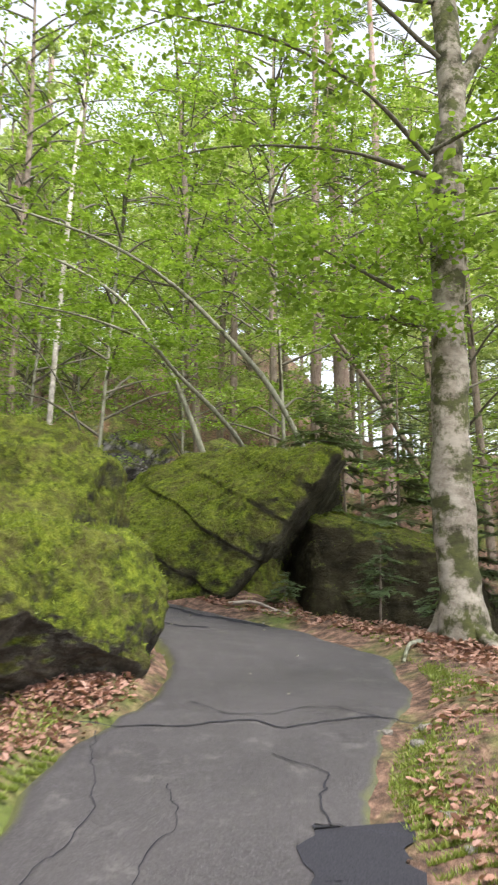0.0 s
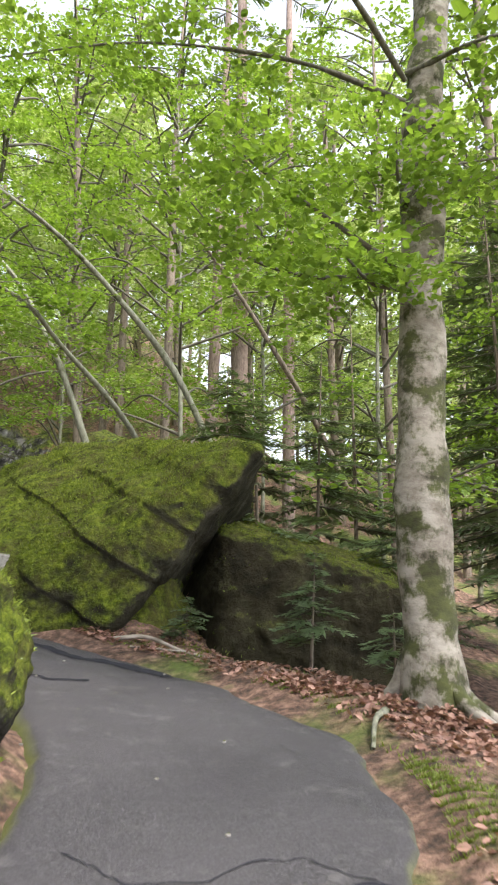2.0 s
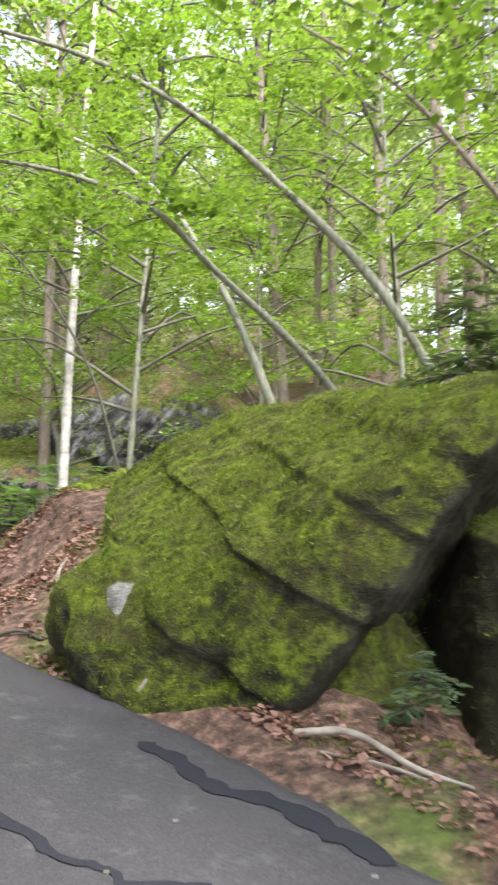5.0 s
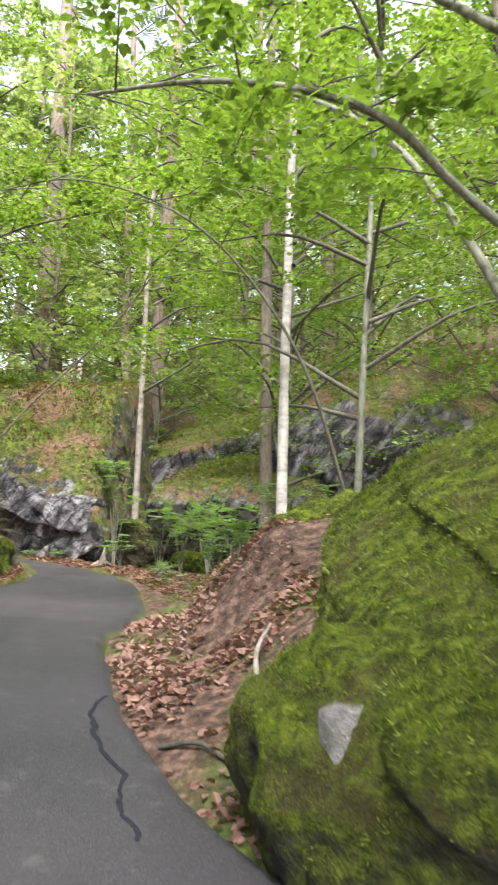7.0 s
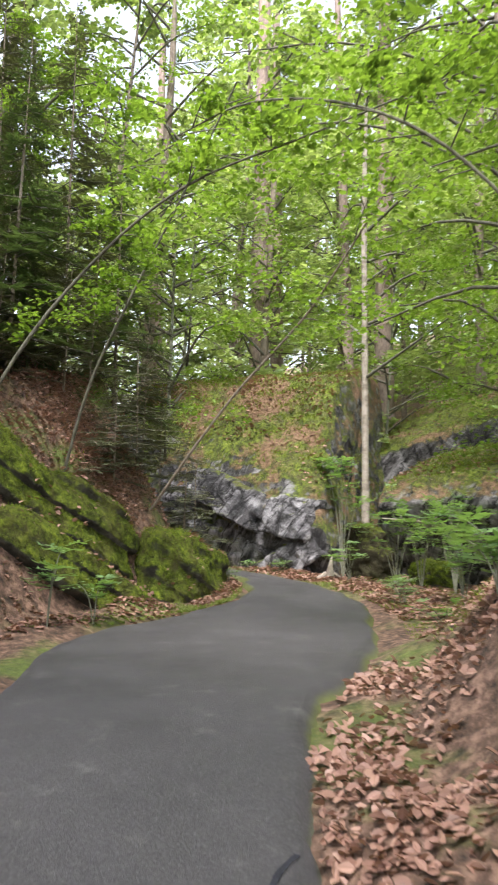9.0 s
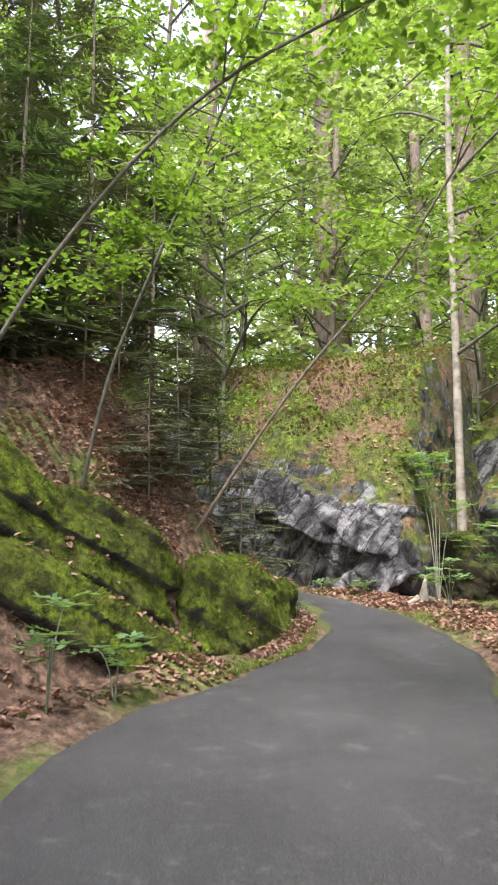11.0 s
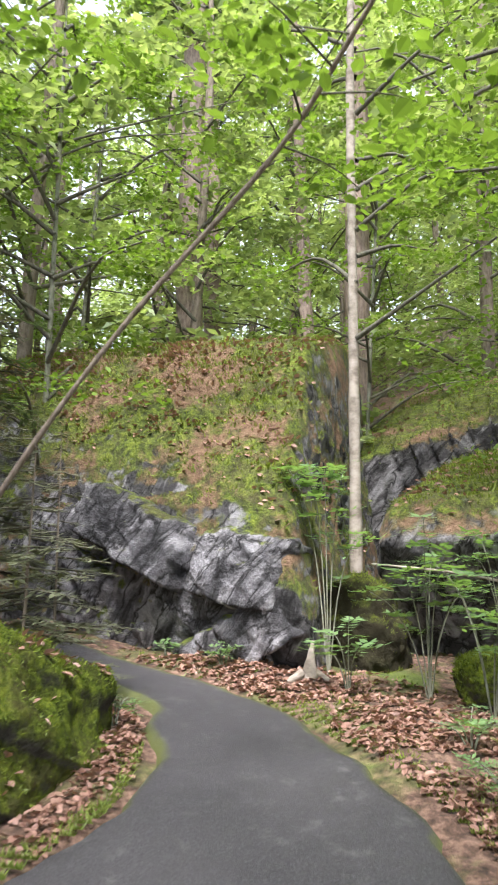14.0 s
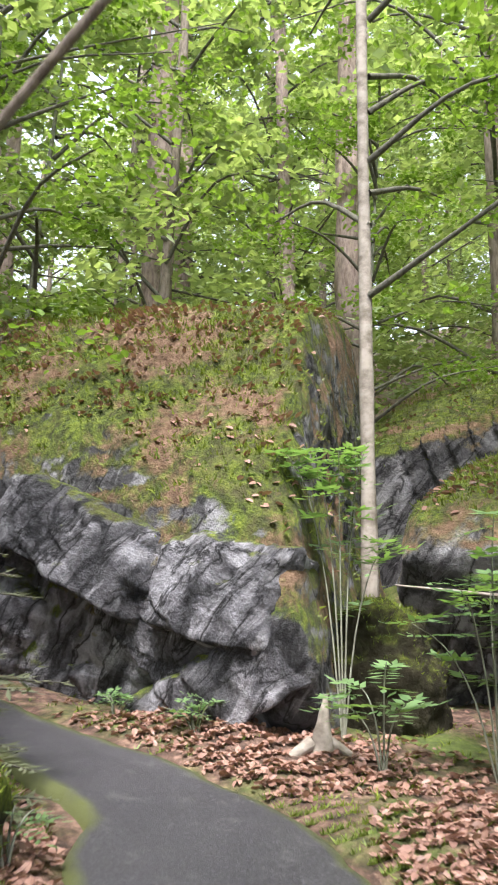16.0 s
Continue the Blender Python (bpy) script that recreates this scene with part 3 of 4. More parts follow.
def rock(name, at, planes, material_, seed, label, moss=0, moss_low=0.1, length=0.017, litter=0, category="boulder", group="boulders by the path", **kw):
    ob = thing(name, at, label, category, group)
    me = faceted_mesh("stone", planes, material_, seed, **kw)
    part("stone", me, ob)
    if litter:
        leaves_on(at, me, litter, seed + 60)
    if moss:
        part("moss", mesh_of("moss", *tufts_on(me, moss, length, seed + 40, moss_low), MOSS_TUFT, False), ob, "short green cushion moss")
    return ob


MAIN = (-0.1, 10.95, 2.35)
rock("boulder", MAIN, through_points(MAIN, [((-0.05, -1, 0.05), (-0.2, 9.68, 2.4)), ((-0.42, -0.52, 0.74), (0.145, 10.5, 3.5)), ((0.12, -0.05, 0.99), (0.87, 10.9, 3.66)),
                                            ((0.78, -0.2, -0.6), (0.36, 9.95, 2.25)), ((1, -0.1, 0.15), (1.35, 10.8, 3.2)), ((-0.95, -0.35, 0.15), (-1.75, 10.4, 2.0)),
                                            ((0, 1, 0.2), (0, 12.3, 2.5)), ((0, 0, -1), (0, 11, 0.7))]), ROCK_SLAB, 3,
     "large slanting boulder covered in green moss beside the path", 70000, -0.25, 0.016, beds=((0.5, -0.12, 0.85), 0.55, 0.1), detail=7, sharp=18)
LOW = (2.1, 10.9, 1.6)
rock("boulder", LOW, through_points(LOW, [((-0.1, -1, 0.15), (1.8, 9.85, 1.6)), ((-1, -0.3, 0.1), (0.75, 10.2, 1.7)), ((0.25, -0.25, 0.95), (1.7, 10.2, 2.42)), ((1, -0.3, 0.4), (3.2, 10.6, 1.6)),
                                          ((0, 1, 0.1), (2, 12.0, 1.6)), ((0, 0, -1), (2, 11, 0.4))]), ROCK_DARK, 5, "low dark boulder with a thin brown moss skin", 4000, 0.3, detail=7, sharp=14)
boulder("boulder", (-1.98, 5.85, 1.3), (1.3, 1.05, 0.85), ROCK_MOSSY, 8, "rounded mossy boulder overhanging the path's edge", 22000,
        cuts=(((0.3, -0.6, -0.75), 0.62), ((0.8, -0.5, 0.3), 1.0)), rough=0.09, detail=7)
boulder("boulder", (-2.48, 7.3, 2.0), (1.2, 0.95, 1.15), ROCK_MOSSY, 11, "square-edged mossy boulder behind the rounded one", 9000,
        cuts=(((0.95, -0.2, -0.1), 1.0), ((0.3, -0.7, 0.65), 0.95)), rough=0.1, boxy=3.5, detail=6)
rock("boulder", (-9.1, 13.9, 2.82), block_planes((0.06, 0.86, -0.5), (1, 0, 0.25), (1.5, 0.68, 0.3)), ROCK_MOSSY, 14, "long slanting mossy slab at the foot of the bank", 18000, litter=900,
     beds=((0.3, 0.45, 0.85), 0.3, 0.1), detail=7, rough=0.12)
rock("boulder", (-9.5, 13.55, 3.68), block_planes((0.02, 0.88, -0.47), (1, 0, 0.35), (1.45, 0.75, 0.4)), ROCK_MOSSY, 17, "upper mossy slab with brown leaves on its ledge", 20000, litter=800,
     beds=((0.3, 0.45, 0.85), 0.32, 0.14), detail=7, rough=0.12)
rock("boulder", (-9.3, 15.5, 2.9), block_planes((-0.1, 0.97, -0.22), (1, 0, 0.3), (0.85, 0.66, 0.52)), ROCK_MOSSY, 19, "square mossy block where the bank meets the path", 16000, litter=350,
     beds=((0.3, 0.45, 0.85), 0.34, 0.1), detail=6, rough=0.14)
OUTCROP = (-11.8, 20.7, 4.6)
cliff = rock("cliff", OUTCROP, through_points(OUTCROP, [((0.05, -1, 0.04), (-10.5, 18.72, 4)), ((0.1, -0.8, -0.6), (-10.5, 18.62, 3.7)), ((0.26, -0.72, 0.62), (-11.1, 18.42, 4.85)),
                                                        ((0.1, -0.2, 0.97), (-10.7, 21.9, 7.4)), ((0.93, 0.34, 0.1), (-9.4, 19.1, 4.5)), ((-1, -0.1, 0.1), (-15.2, 20, 4.5)),
                                                        ((0, 1, 0), (-11, 24, 4)), ((0, 0, -1), (-11, 20, 2.0))]), ROCK_CLIFF, 21,
             "tall pale grey rock outcrop capped with moss and needles", 42000, 0.3, 0.03, 5000, "rock", detail=7, sharp=20, rough=0.07, reach=5.0)
for k, (at, along, out, half) in enumerate([((-11.2, 18.8, 4.42), (0.91, 0.05, -0.41), (0.05, -1, 0.3), (0.85, 0.42, 0.36)), ((-9.9, 18.95, 4.05), (0.95, 0.2, -0.2), (0.2, -1, 0.15), (0.5, 0.36, 0.36)),
                                            ((-10.05, 19.0, 3.38), (0.86, 0.05, 0.45), (0.1, -1, -0.25), (0.75, 0.36, 0.27)), ((-12.15, 18.85, 3.9), (0.8, 0, -0.6), (-0.1, -1, 0.0), (0.42, 0.32, 0.4)),
                                            ((-10.5, 18.98, 3.8), (0.75, 0.1, -0.66), (0.1, -1, -0.2), (0.5, 0.32, 0.26)), ((-12.7, 18.95, 4.5), (0.9, -0.1, -0.3), (-0.1, -1, 0.1), (0.7, 0.4, 0.5)),
                                            ((-11.3, 19.1, 3.35), (0.95, 0.1, 0.1), (0, -1, -0.4), (0.7, 0.35, 0.3))]):
    me = faceted_mesh("rock_block", block_planes(along, out, half), ROCK_BARE, 300 + k, 22, 0.1, ((0.7, 0.1, 0.7), 0.27, 0.05), 6, 0.5)
    me.transform(Matrix.Translation(np.array(at) - OUTCROP))
    part("rock_block", me, cliff, "bare fractured pale grey stone")
SHELF = (-7.4, 22.0, 3.6)
rock("ledge", SHELF, through_points(SHELF, [((0, -0.3, 0.95), (-8.8, 20.7, 4.9)), ((0.05, -1, 0.3), (-8.8, 20.35, 4.5)), ((0, -0.72, -0.7), (-8.5, 20.5, 4.15)), ((-1, -0.2, 0.1), (-9.45, 21, 4)),
                                            ((1, -0.2, 0.2), (-5.2, 21, 4)), ((0, 1, 0), (-8, 24, 4)), ((0, 0, -1), (-8, 22, 2.0))]), ROCK_LEDGE, 24,
     "low ledge of grey rock with a mossy needle-strewn top", 16000, 0.4, 0.03, 900, "rock", detail=7, reach=4.0)
WALL = (-9.0, 24.7, 5.7)
rock("ledge", WALL, through_points(WALL, [((0.2, -0.96, -0.12), (-9.8, 23.45, 5.7)), ((-0.1, -0.55, 0.82), (-9.5, 23.4, 6.2)), ((-1, 0, 0.1), (-11.8, 24, 5.7)), ((1, 0, 0.2), (-5.8, 24, 5.7)),
                                          ((0, 1, 0), (-9, 26.5, 6)), ((0, 0, -1), (-9, 24, 3.8)), ((0, 0, 1), (-9, 24, 7.4))]), ROCK_LEDGE, 27,
     "dark upright streaked rock ledge with a mossy crest", 9000, 0.4, 0.03, 500, "rock", beds=((1, 0.1, 0.3), 0.3, 0.1), detail=7, reach=4.0)
boulder("ledge", (-4.6, 22.0, 4.9), (2.5, 1.6, 1.8), ROCK_LEDGE, 30, "overhanging grey ledge on the wooded slope", 5000, 0.4,
        0.04, 300, "rock", cuts=(((0.0, -0.85, -0.5), 1.2),), rough=0.08, detail=6, crag=0.12)
boulder("ledge", (-1.2, 21.8, 4.6), (2.0, 1.4, 1.3), ROCK_LEDGE, 31, "pale broken ledge on the far slope", rough=0.08, detail=6, crag=0.14, category="rock")
boulder("boulder", (-2.5, 14.5, 3.05), (1.1, 0.8, 0.6), ROCK_MOSSY, 33, "flat-topped mossy rock above the bank", 8000, rough=0.12, detail=6)
boulder("boulder", (-0.85, 10.55, 1.7), (1.15, 0.8, 0.8), ROCK_MOSSY, 36, "low mossy rock at the big boulder's foot", 60000, length=0.009, rough=0.14, detail=6)
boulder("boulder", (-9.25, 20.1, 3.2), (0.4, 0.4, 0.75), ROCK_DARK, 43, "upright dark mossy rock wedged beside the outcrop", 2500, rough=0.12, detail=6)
boulder("boulder", (-7.5, 19.3, 3.05), (0.36, 0.3, 0.24), ROCK_MOSSY, 44, "low mossy rock among rowan shrubs", 6000, rough=0.12, detail=6)
boulder("stone", (-1.33, 9.93, 2.14), (0.15, 0.1, 0.13), STONE, 39, "bare pale grey stone in the moss", category="stone", detail=4, boxy=3)

# ---- trees ----
def limb_chunks(line, r0, r1, sides=6, n=14, rough=0.1, seed=0):
    return tube(smooth_line(line, n), [r0, r1], sides, rough, seed)


def crown_of(g, height, base, reach, boughs, leaves, size):
    """Limbs and leaf places of a layered broadleaf crown, round the trunk's foot."""
    wood, places, heads = [], [], []
    for k in range(boughs):
        z = base + (height - base) * (k + g.random()) / boughs
        a = g.uniform(0, 2 * np.pi)
        ln = reach * (1 - 0.6 * ((z - base) / (height - base)) ** 1.5) * g.uniform(0.6, 1.1)
        h = np.array([math.cos(a), math.sin(a)])
        end = np.array([*(h * ln), z + ln * g.uniform(0.05, 0.4)])
        mid = np.array([*(h * ln * 0.5), z + ln * g.uniform(0.12, 0.35)])
        wood.append(limb_chunks([(0, 0, z - 0.1), mid, end], 0.035, 0.008, 5, 8, 0.1, k))
        for s in range(3):
            c = mid * (1 - s / 3) + end * (s / 3)
            places.append(spray(c, a + g.normal(0, 0.7), ln * 0.6, ln * 0.3, leaves // (boughs * 3), g))
    return wood, np.vstack(places)


def broadleaf(name, at, label, height, base, reach, boughs, leaves, size, radius, bark, leaf, seed, lean=(0, 0), group="forest trees", simple=False, trunk_line=None):
    g = np.random.default_rng(seed)
    ob = thing(name, at, label, "tree", group)
    line = trunk_line or [(0, 0, -0.3), (lean[0] * 0.3 + g.normal(0, 0.05), lean[1] * 0.3, height * 0.35), (lean[0] * 0.6, lean[1] * 0.6 + g.normal(0, 0.08), height * 0.7), (lean[0], lean[1], height)]
    part("trunk", mesh_of("trunk", *tube(smooth_line(line, 28), [radius * 1.25, radius, radius * 0.8, radius * 0.25], 10, 0.14, seed), bark), ob)
    wood, places = crown_of(g, height, base, reach, boughs, leaves, size)
    sx = np.interp(places[:, 2], [0, height], [0, lean[0]])
    sy = np.interp(places[:, 2], [0, height], [0, lean[1]])
    places[:, 0] += sx
    places[:, 1] += sy
    for v, f in wood:
        v[:, 0] += np.interp(v[:, 2], [0, height], [0, lean[0]])
        v[:, 1] += np.interp(v[:, 2], [0, height], [0, lean[1]])
        part("branch", mesh_of("branch", v, f, BARK_TWIG), ob)
    part("crown", mesh_of("crown", *leaf_quads(places, size, seed + 1, 0.45, simple=simple), leaf, False), ob, "thin layered crown of bright green leaves")
    return ob


def needle_bough(start, heading, length, g, droop, density=70):
    """Needle twigs of one flat conifer bough, as slim four-cornered blades."""
    n = max(6, int(length * density))
    u = g.uniform(0.12, 1, n)
    sd = np.where(g.random(n) < 0.5, -1, 1)
    h = np.array([math.cos(heading), math.sin(heading), 0])
    s = np.array([-h[1], h[0], 0])
    at = start + h * (u * length)[:, None] + np.array([0, 0, 1]) * (-droop * length * u ** 1.6)[:, None]
    reach = (0.34 * length * (1.08 - u) + 0.05) * g.uniform(0.5, 1.1, n)
    way = s * sd[:, None] + h * g.uniform(0.4, 0.9, n)[:, None] + np.stack([0 * u, 0 * u, g.normal(-0.15, 0.2, n)], 1)
    way /= np.linalg.norm(way, axis=1)[:, None]
    tip = at + way * reach[:, None]
    w = np.cross(way, [0, 0, 1])
    w /= np.linalg.norm(w, axis=1)[:, None] + 1e-9
    wd = (0.018 + 0.05 * reach)[:, None] * 0.55
    mid = (at + tip) / 2 - [0, 0, 0.004]
    v = np.stack([at, mid + w * wd, tip, mid - w * wd], 1).reshape(-1, 3)
    return v, np.arange(n * 4).reshape(-1, 4)


def spruce(name, at, label, height, base, reach, whorls, seed, radius=0.03, density=70, needle=NEEDLE, droop=0.2, group="young spruces", gaps=0.0):
    g = np.random.default_rng(seed)
    ob = thing(name, at, label, "tree", group)
    lean = g.normal(0, 0.02 * height, 2)
    line = [(0, 0, -0.15), (lean[0] * 0.5, lean[1] * 0.5, height * 0.5), (lean[0], lean[1], height)]
    part("trunk", mesh_of("trunk", *tube(smooth_line(line, 12), [radius, radius * 0.15], 7, 0.1, seed), BARK_BROWN), ob)
    wood, leaf = [], []
    for k in range(whorls):
        u = (k + 0.5) / whorls
        z = base + (height - base) * u
        for j in range(g.integers(4, 7)):
            if g.random() < gaps:
                continue
            a = g.uniform(0, 2 * np.pi)
            ln = reach * (1 - u) ** 0.8 * g.uniform(0.65, 1.1) + 0.04
            s = np.array([lean[0] * z / height, lean[1] * z / height, z + g.normal(0, 0.03)])
            e = s + np.array([math.cos(a) * ln, math.sin(a) * ln, -droop * ln])
            wood.append(tube(np.linspace(s, e, 4), [0.004 + 0.008 * ln, 0.002], 4))
            leaf.append(needle_bough(s, a, ln, g, droop, density))
    tagged(part("branchwork", mesh_of("branchwork", *merged(wood), BARK_TWIG), ob), kind="stuff")
    part("crown", mesh_of("crown", *merged(leaf), needle, False), ob, "flat dark green needle boughs")
    return ob


def on(x, y, dz=0.0):
    return (x, y, float(land(np.array([x]), np.array([y]))[0]) + dz)


# the big mossy maple by the path, its boughs reaching over it
def big_tree():
    base = on(1.95, 7.35)
    b = np.array(base)
    ob = thing("maple_tree", base, "tall pale-barked maple with mossy bands and a forked top", "tree")
    line = [np.array(p) - b for p in [(2.02, 7.38, b[2] - 0.3), (1.98, 7.36, b[2] + 0.5), (1.97, 7.4, 2.8), (2.03, 7.45, 4.2), (2.14, 7.5, 6.0), (2.25, 7.55, 7.4), (2.1, 7.7, 11.0), (2.0, 7.8, 15)]]
    part("trunk", mesh_of("trunk", *tube(smooth_line(line, 60), [0.27, 0.2, 0.185, 0.175, 0.17, 0.15, 0.12, 0.08], 18, 0.18, 4), BARK_MAPLE), ob)
    g = np.random.default_rng(44)
    for k, a in enumerate(g.uniform(0, 6.28, 6)):
        h = np.array([math.cos(a), math.sin(a), 0])
        part("root", mesh_of("root", *limb_chunks([h * 0.08 + [0, 0, 0.35], h * 0.27 + [0, 0, 0.05], h * 0.6 + [0, 0, -0.16]], 0.09, 0.03, 7, 10, 0.3, k), BARK_MAPLE), ob, "mossy root flare")
    boughs = [[(2.2, 7.5, 6.9), (2.6, 7.5, 7.6), (3.2, 7.4, 8.6), (4.2, 7.2, 10)],
              [(1.86, 7.45, 4.5), (1.3, 7.3, 4.75), (0.75, 7.15, 5.0), (0.45, 7.1, 5.2)],
              [(1.86, 7.45, 4.45), (1.2, 7.75, 4.5), (0.6, 7.9, 4.75), (0.2, 7.8, 5.1)],
              [(1.85, 7.4, 4.3), (1.5, 7.1, 4.2), (1.2, 6.9, 4.35)],
              [(1.9, 7.3, 6.1), (1.2, 6.8, 6.5), (0.3, 6.3, 6.7), (-0.9, 5.9, 6.7)],
              [(1.9, 7.4, 5.6), (1.7, 7.0, 5.0), (1.62, 6.8, 5.3)],
              [(1.9, 7.3, 5.9), (1.0, 7.6, 6.4), (-0.3, 8.0, 6.7), (-1.6, 8.2, 6.5)],
              [(2.1, 7.4, 7.4), (0.8, 7.2, 8.4), (-1.2, 7.6, 8.9), (-3.2, 8.2, 8.7)],
              [(2.1, 7.5, 8.2), (0.6, 8.6, 9.4), (-1.2, 9.8, 10.0), (-2.8, 10.6, 10.0)],
              [(1.95, 7.5, 6.3), (2.6, 7.0, 6.4), (3.4, 6.6, 6.2)],
              [(1.95, 7.5, 5.2), (2.6, 7.3, 5.3), (3.2, 7.0, 5.0)]]
    places = []
    for k, bo in enumerate(boughs):
        p = np.array(bo) - b
        part("bough", mesh_of("bough", *limb_chunks(p, 0.1 if k == 0 else 0.028, 0.04 if k == 0 else 0.006, 7, 16, 0.25, k), BARK_MAPLE if k == 0 else BARK_TWIG), ob)
        ln = smooth_line(p, 10)
        for s in ln[3:]:
            for _ in range(3):
                places.append(spray(s, g.uniform(0, 6.28), 0.8, 0.4, 38 if k else 40, g, 0.3))
    part("crown", mesh_of("crown", *leaf_quads(np.vstack(places), 0.068, 45, 0.5, 0.8), LEAF, False), ob, "bright green maple foliage")


big_tree()

# slim trees that lean from the boulder's top
def leaning(name, pts, r0, r1, label, leaves, seed, size=0.075, from_=0.35, bark=None, side=0.9):
    b = np.array(pts[0])
    g = np.random.default_rng(seed)
    ob = thing(name, tuple(b), label, "tree", "leaning saplings")
    p = np.array(pts) - b
    p[0] -= (p[1] - p[0]) * 0.08
    part("trunk", mesh_of("trunk", *limb_chunks(p, r0, r1, 8, 26, 0.15, seed), bark or BARK_STEM), ob)
    ln = smooth_line(p, 24)
    wood, places = [], []
    for s in ln[int(24 * from_):]:
        a = g.uniform(0, 6.28)
        q = side * g.uniform(0.5, 1.2)
        e = s + np.array([math.cos(a) * q, math.sin(a) * q, g.uniform(-0.1, 0.35) * q])
        wood.append(limb_chunks([s, (s + e) / 2 + [0, 0, 0.06], e], 0.008, 0.003, 4, 6))
        places.append(spray(s * 0.6 + e * 0.4, a, q * 0.9, q * 0.45, max(3, leaves // int(24 * (1 - from_))), g, 0.2))
    for w in wood:
        part("branch", mesh_of("branch", *w, BARK_TWIG), ob)
    part("crown", mesh_of("crown", *leaf_quads(np.vstack(places), size, seed, 0.4), LEAF, False), ob, "sprays of bright green leaves")
    return ob


leaning("leaning_tree", [(-0.76, 13.5, 4.0), (-1.15, 13.5, 5.05), (-1.55, 13.5, 5.9), (-2.1, 13.5, 6.8), (-3.0, 13.6, 7.6), (-4.4, 13.6, 8.3)], 0.052, 0.02, "slim grey tree leaning over the boulders", 1100, 51)
leaning("leaning_tree", [(1.0, 12.0, 3.7), (0.35, 12.0, 4.95), (-0.5, 11.9, 5.95), (-1.35, 11.7, 6.7), (-2.4, 11.5, 7.3), (-3.9, 11.3, 7.8)], 0.05, 0.02, "slim mossy tree leaning far over from the boulder", 1100, 52)
leaning("leaning_tree", [(2.9, 12.6, 3.6), (2.3, 12.3, 4.6), (1.75, 12.0, 5.3), (1.15, 11.8, 6.1), (0.5, 11.6, 6.8), (-0.3, 11.4, 7.3)], 0.05, 0.012, "thin dark sapling leaning among the spruces", 600, 53, bark=BARK_BROWN)
leaning("leaning_tree", [(-9.6, 15.3, 3.7), (-8.63, 15.4, 4.7), (-8.05, 15.6, 5.4), (-7.2, 15.8, 6.16), (-6.6, 15.7, 6.6), (-5.6, 15.5, 7.4)], 0.019, 0.012, "thin bare sapling leaning over the path from the bank", 500, 54, from_=0.6, bark=BARK_BROWN)
leaning("leaning_tree", [(-9.4, 13.9, 4.0), (-8.9, 13.9, 5.2), (-8.3, 14.0, 6.2), (-7.6, 14.1, 7.2), (-6.6, 14.0, 8.2)], 0.02, 0.01, "thin dark sapling leaning over the path", 700, 55, from_=0.4, bark=BARK_TWIG)

# slender tree by the outcrop, birch on the bank
broadleaf("slender_tree", on(-9.65, 20.6), "slender pale-barked tree growing beside the rock outcrop", 10.5, 3.6, 2.0, 14, 1800, 0.08, 0.062, BARK_SLIM, LEAF, 61, (0.45, -0.3))
broadleaf("birch_tree", on(-4.4, 16.2, -0.1), "white-barked birch on the mossy bank", 12, 4.0, 2.2, 14, 1500, 0.08, 0.06, BARK_BIRCH, LEAF, 62, (0.7, -0.5))


def tall_trunk(at, radius, height, bark, label, seed, lean=(0, 0)):
    g = np.random.default_rng(seed)
    ob = thing("pine_tree", at, label, "tree", "tall pines")
    line = [(0, 0, -0.5), (lean[0] * 0.4, lean[1] * 0.4, height * 0.4), (lean[0], lean[1], height)]
    part("trunk", mesh_of("trunk", *tube(smooth_line(line, 30), [radius * 1.15, radius, radius * 0.8, radius * 0.55], 12, 0.16, seed), bark), ob)
    wood, leaf = [], []
    for k in range(18):
        z = height * g.uniform(0.3, 1.0)
        a = g.uniform(0, 6.28)
        ln = g.uniform(0.8, 2.6)
        s = np.array([lean[0] * z / height, lean[1] * z / height, z])
        e = s + [math.cos(a) * ln, math.sin(a) * ln, -0.1 * ln]
        wood.append(tube(np.linspace(s, e, 4), [0.03, 0.01], 4))
        if z > height * 0.55:
            leaf.append(needle_bough(s, a, ln, g, 0.15, 40))
    for w in wood:
        part("branch", mesh_of("branch", *w, BARK_TWIG), ob)
    part("crown", mesh_of("crown", *merged(leaf), NEEDLE, False), ob)
    return ob


for k, (x, y, r, h) in enumerate([(3.8, 20.5, 0.15, 17), (1.9, 21.5, 0.15, 18), (3.0, 23.5, 0.24, 19), (-15.2, 23.6, 0.3, 18), (-12.3, 25.2, 0.25, 17), (-14.2, 26.5, 0.16, 16),
                                  (-17.5, 27.0, 0.22, 18), (-9.3, 27.5, 0.2, 17), (-8.3, 29.0, 0.22, 18), (-20.0, 24.0, 0.2, 17)]):
    tall_trunk(on(x, y), r, h, BARK_PINE, "tall straight pine with pinkish-brown bark", 70 + k, (0.3 * math.sin(k * 2.1), 0.3 * math.cos(k * 1.7)))

